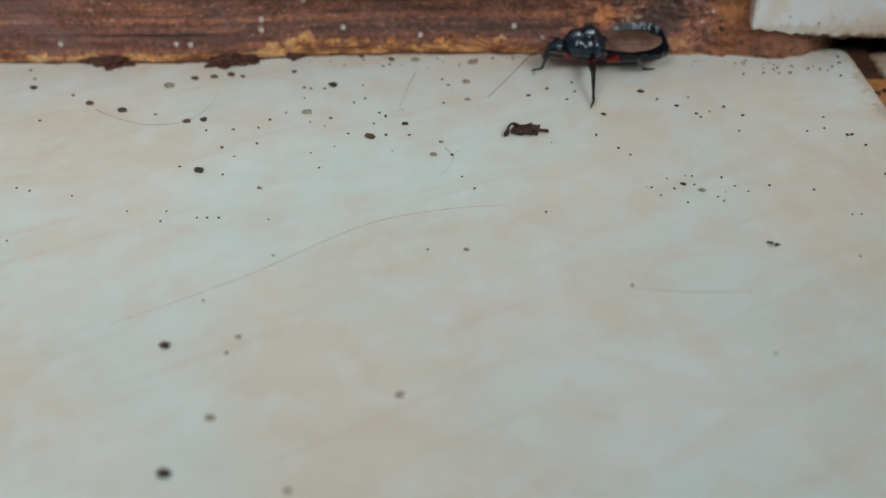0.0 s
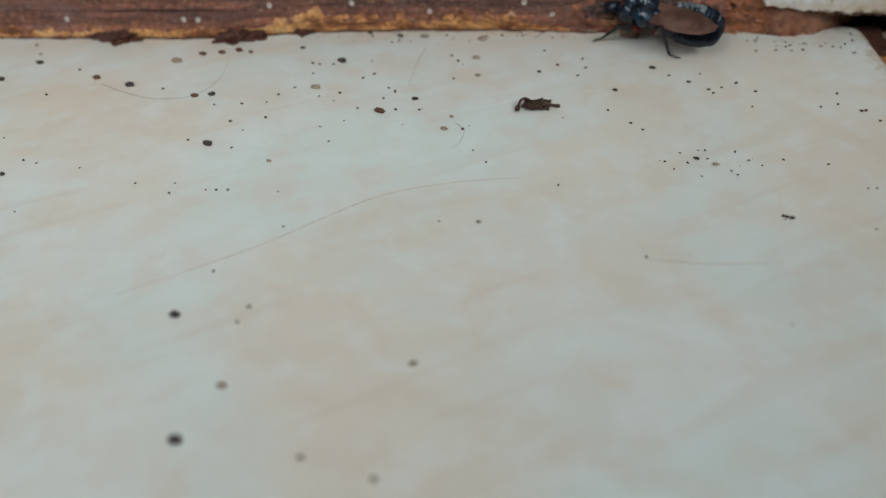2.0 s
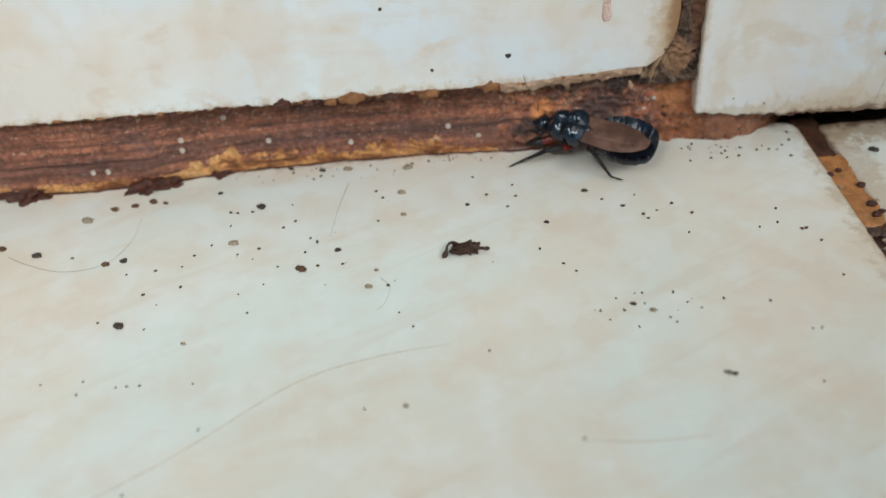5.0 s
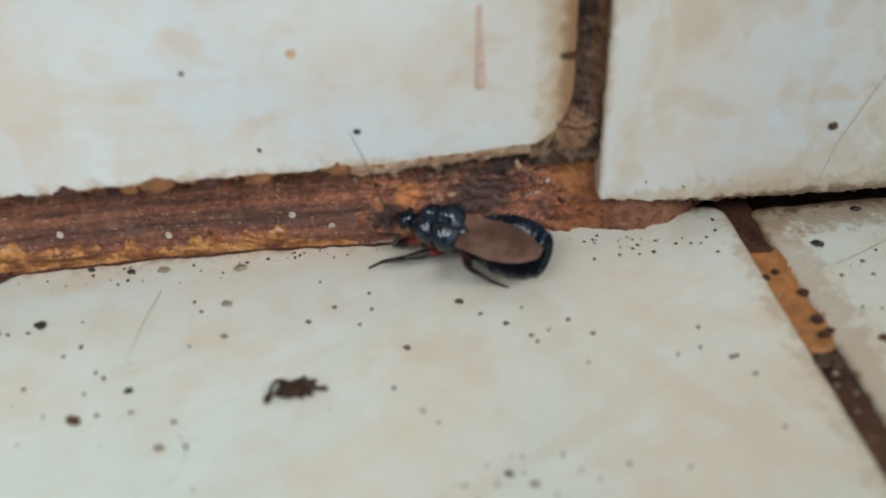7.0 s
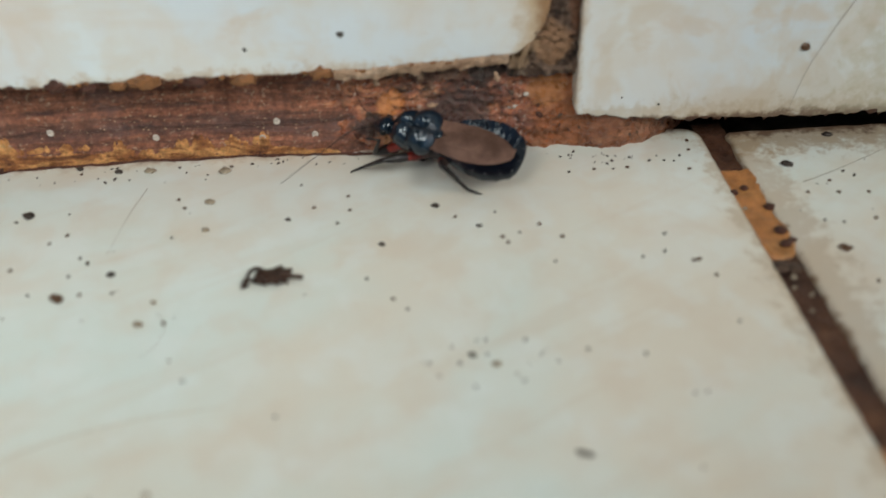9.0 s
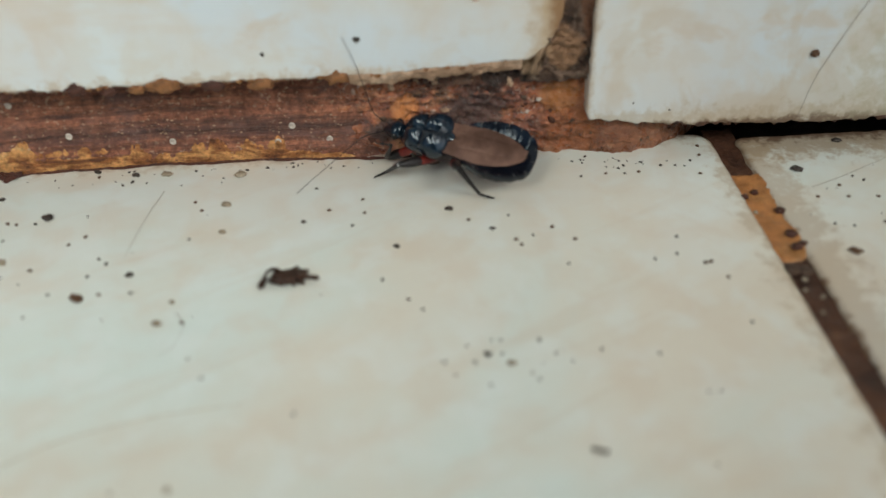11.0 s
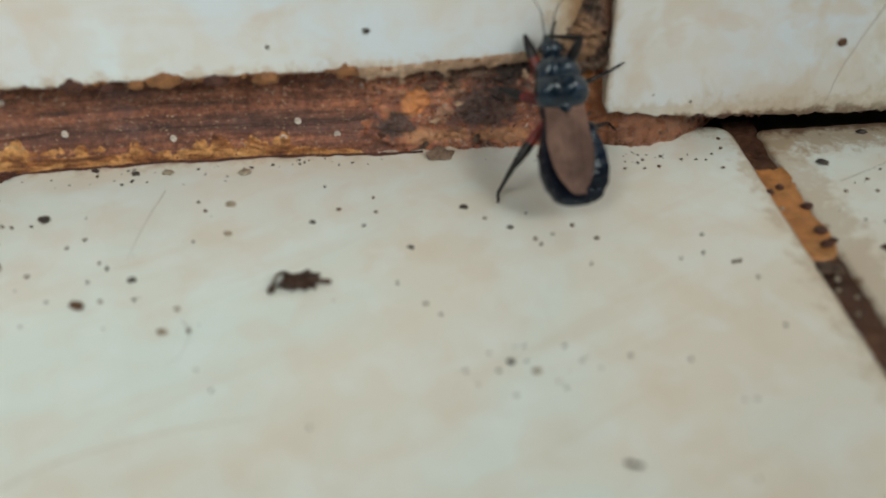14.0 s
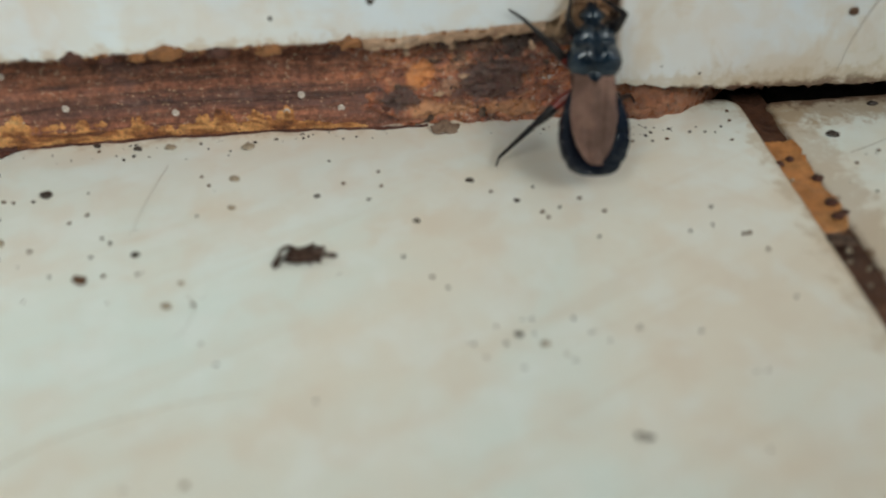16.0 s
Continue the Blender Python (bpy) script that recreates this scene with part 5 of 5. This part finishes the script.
# Seconds and the place of each foot (mm): 1 is the bug's left.
FEET = {
    ("front", 1): [(0, -34.4, -3.8, 0.1), (0.5, -31.3, -6.9, 0.1), (1, -28.2, -2.7, 0.1), (1.5, -26.2, -0.6, 2.2), (2.5, -23.6, 1.9, 3.5), (5.5, -24.9, -0.4, 5.0), (6, -25.3, -1.2, 6.0), (7, -26.0, -2.0, 5.0), (9, -26.1, -1.5, 4.8), (12, -26.5, -1.7, 5.2), (12.5, -25.5, 0.4, 0.8), (13, -23.9, 2.6, 4.5), (13.3, -18.0, 2.4, 7.6), (13.6, -15.5, 1.5, 8.6), (14, -9.6, 0.3, 14.0), (14.5, -6.9, -0.3, 17.0), (16, -6.4, -0.3, 18.6)],
    ("middle", 1): [(0, -26.3, -15.2, 0.1), (0.5, -25.8, -13.4, 0.1), (1.5, -26.1, -11.8, 0.1), (2, -26.2, -1.7, 0.1), (2.5, -28.2, -2.1, 0.1), (5.5, -28.2, -2.6, 0.1), (7.6, -28.1, -2.9, 0.1), (8, -24.9, -0.9, 0.2), (8.6, -24.6, -1.2, 0.1), (9, -28.0, -2.4, 0.1), (12, -26.6, -2.9, 0.1), (12.3, -23.9, -12.0, 0.1), (12.5, -23.9, -12.3, 0.1), (13, -24.6, -2.4, 0.1), (13.3, -19.5, 1.4, 6.9), (13.6, -15.7, 1.4, 6.1), (14.2, -13.0, 1.2, 9.2), (14.6, -11.3, 1.2, 9.8), (15, -12.0, 0.0, 12.9), (16, -12.8, -0.3, 15.9)],
    ("hind", 1): [(0, -15.0, -3.5, 0.1), (0.5, -12.6, -7.1, 0.1), (2, -13.5, -7.6, 0.1), (2.5, -12.2, -8.2, 0.1), (5.5, -12.2, -8.6, 0.1), (13, -12.9, -8.9, 0.1), (13.6, -13.7, -10.2, 0.1), (14.5, -14.8, -9.9, 0.1), (15, -14.6, -8.2, 0.1), (16, -15.5, -8.8, 0.1)],
    ("front", -1): [(0, -31.5, 1.8, 3.0), (0.5, -29.5, 1.8, 3.0), (1.5, -25.0, 1.8, 3.6), (12, -24.5, 1.8, 3.6), (12.5, -23.0, 2.4, 7.0), (13, -14.5, 0.0, 13.2), (13.3, -14.6, -0.3, 17.5), (13.6, -8.4, -0.3, 20.3), (14, -7.0, -0.3, 17.8), (14.5, -2.8, -0.3, 17.2), (16, -2.2, -0.3, 18.6)],
    ("middle", -1): [(0, -23.0, 2.2, 3.0), (0.5, -20.5, 2.2, 3.0), (1.5, -17.0, 2.2, 4.0), (12, -16.0, 2.2, 5.0), (13, -9.0, 2.0, 6.5), (13.3, -5.3, 2.4, 7.9), (13.6, -3.6, 1.6, 9.9), (14, 1.3, -0.3, 12.2), (14.5, -0.9, 0.6, 12.6), (16, -0.8, 0.6, 13.5)],
    ("hind", -1): [(0, -15.0, 1.6, 0.6), (0.5, -13.0, 1.4, 0.6), (1.5, -10.5, 1.2, 0.6), (12, -10.4, 1.0, 0.6), (13, -5.5, 1.2, 2.4), (13.3, -2.0, 0.8, 2.6), (13.6, 0.0, 0.4, 2.6), (14, 2.2, 0.0, 2.4), (16, 3.0, -0.2, 2.4)],
}
# Seconds and the way each feeler points.
FEELERS = {
    1: [(0, -0.85, -0.75, -0.25), (1, -0.8, -0.6, 0.1), (2.5, -0.85, -0.45, -0.2), (5.5, -0.98, -0.14, 0.12), (8, -0.98, -0.14, 0.1), (9, -0.85, -0.45, -0.2), (12, -0.85, -0.45, -0.25), (13, -0.55, 0.2, 0.85), (13.3, -0.85, -0.1, 0.6), (13.6, -0.5, 0.1, 0.85), (14.5, -0.4, 0.1, 0.9), (16, -0.35, 0.1, 0.9)],
    -1: [(0, -0.7, -0.1, 0.7), (1, -0.6, -0.2, 0.8), (5.5, -0.14, -0.44, 1.0), (6, -0.12, -0.30, 1.0), (7, -0.38, -0.18, 1.0), (9, -0.38, -0.14, 1.0), (12, -0.36, -0.2, 1.0), (13, 0.3, -0.1, 0.95), (13.3, -0.1, 0.0, 0.95), (13.6, 0.45, 0.0, 0.85), (14.5, 0.2, 0.0, 0.95), (16, 0.2, 0.0, 0.95)],
}


def between(rows, t):
    ts = [r[0] for r in rows]
    return Vector([float(np.interp(t, ts, [r[k] for r in rows])) for k in (1, 2, 3)])


def frame_along(way, up):
    x = way.normalized()
    z = (up - x * up.dot(x)).normalized()
    y = z.cross(x)
    return Matrix((x, y, z)).transposed().to_4x4()


def motions():
    body_rows = [(r[0], pose(r[1] * MM, r[2] * MM, r[3] * MM, *r[4:])) for r in BODY]
    walk(bug, body_rows)
    for (name, side), (femur, tibia, tarsus) in bug_legs.items():
        coxa, l1, l2, _, hint = LEGS[name]
        l2 *= SHIN
        c = Vector((coxa[0], coxa[1] * side, coxa[2]))
        h = Vector(hint) if side > 0 else Vector({"front": (1.0, -0.2, -0.7), "middle": (0.2, 0.3, -0.8), "hind": (-1.0, -0.2, -0.1)}[name])
        first, second, third = [], [], []
        for t, m in body_rows:
            if name == "front" and side > 0:
                h = Vector((1.0, 0.2, -0.7)) if 5.5 <= t <= 12 else Vector(hint)
            if name == "front" and t >= 13:
                h = Vector((0.5, 0.7 * side, 0.5)) if t < 14 else Vector((0.3, 0.45 * side, 1.0))
            tip = between(FEET[name, side], t)
            toe = m.to_3x3() @ Vector({"front": (1.0, 0.3 * side, 0), "middle": (0.5, side, 0), "hind": (-1.0, 0.15 * side, 0)}[name])
            toe = (Vector((toe.x, 0.0, toe.z + 0.3)) if tip.z > 4 else Vector((toe.x, toe.y, 0.0))).normalized()
            ankle = tip - toe * 1.9 + (Vector((0, -0.3, 0)) if tip.z > 4 else Vector((0, 0, 0.35)))
            goal = (m.inverted() @ (ankle * MM)) / MM - c
            d = min(max(goal.length, abs(l1 - l2) + 0.6), (l1 + l2) * 0.995)
            way = goal.normalized()
            up = (h - way * h.dot(way)).normalized()
            a = math.acos(max(-1.0, min(1.0, (l1 * l1 + d * d - l2 * l2) / (2 * l1 * d))))
            knee = way * math.cos(a) * l1 + up * math.sin(a) * l1
            shin = way * d - knee
            f = Matrix.Translation(c * MM) @ frame_along(knee, up)
            s = Matrix.Translation((c + knee) * MM) @ frame_along(shin, up)
            first.append((t, f))
            second.append((t, f.inverted() @ s))
            end = m.inverted() @ ((m @ ((c + way * d) * MM)) + toe * MM) - (c + way * d) * MM
            third.append((t, f.inverted() @ (Matrix.Translation((c + way * d) * MM) @ frame_along(end, up))))
        walk(femur, first)
        walk(tibia, second)
        walk(tarsus, third)
    for side, feeler in zip((-1, 1), bug_feelers):
        rows = []
        for t, m in body_rows:
            way = m.to_3x3().inverted() @ between(FEELERS[side], t)
            rows.append((t, Matrix.Translation(Vector((8.6, 0.5 * side, -1.05)) * MM) @ frame_along(way, Vector((0.2, 0, 1)))))
        walk(feeler, rows)


motions()
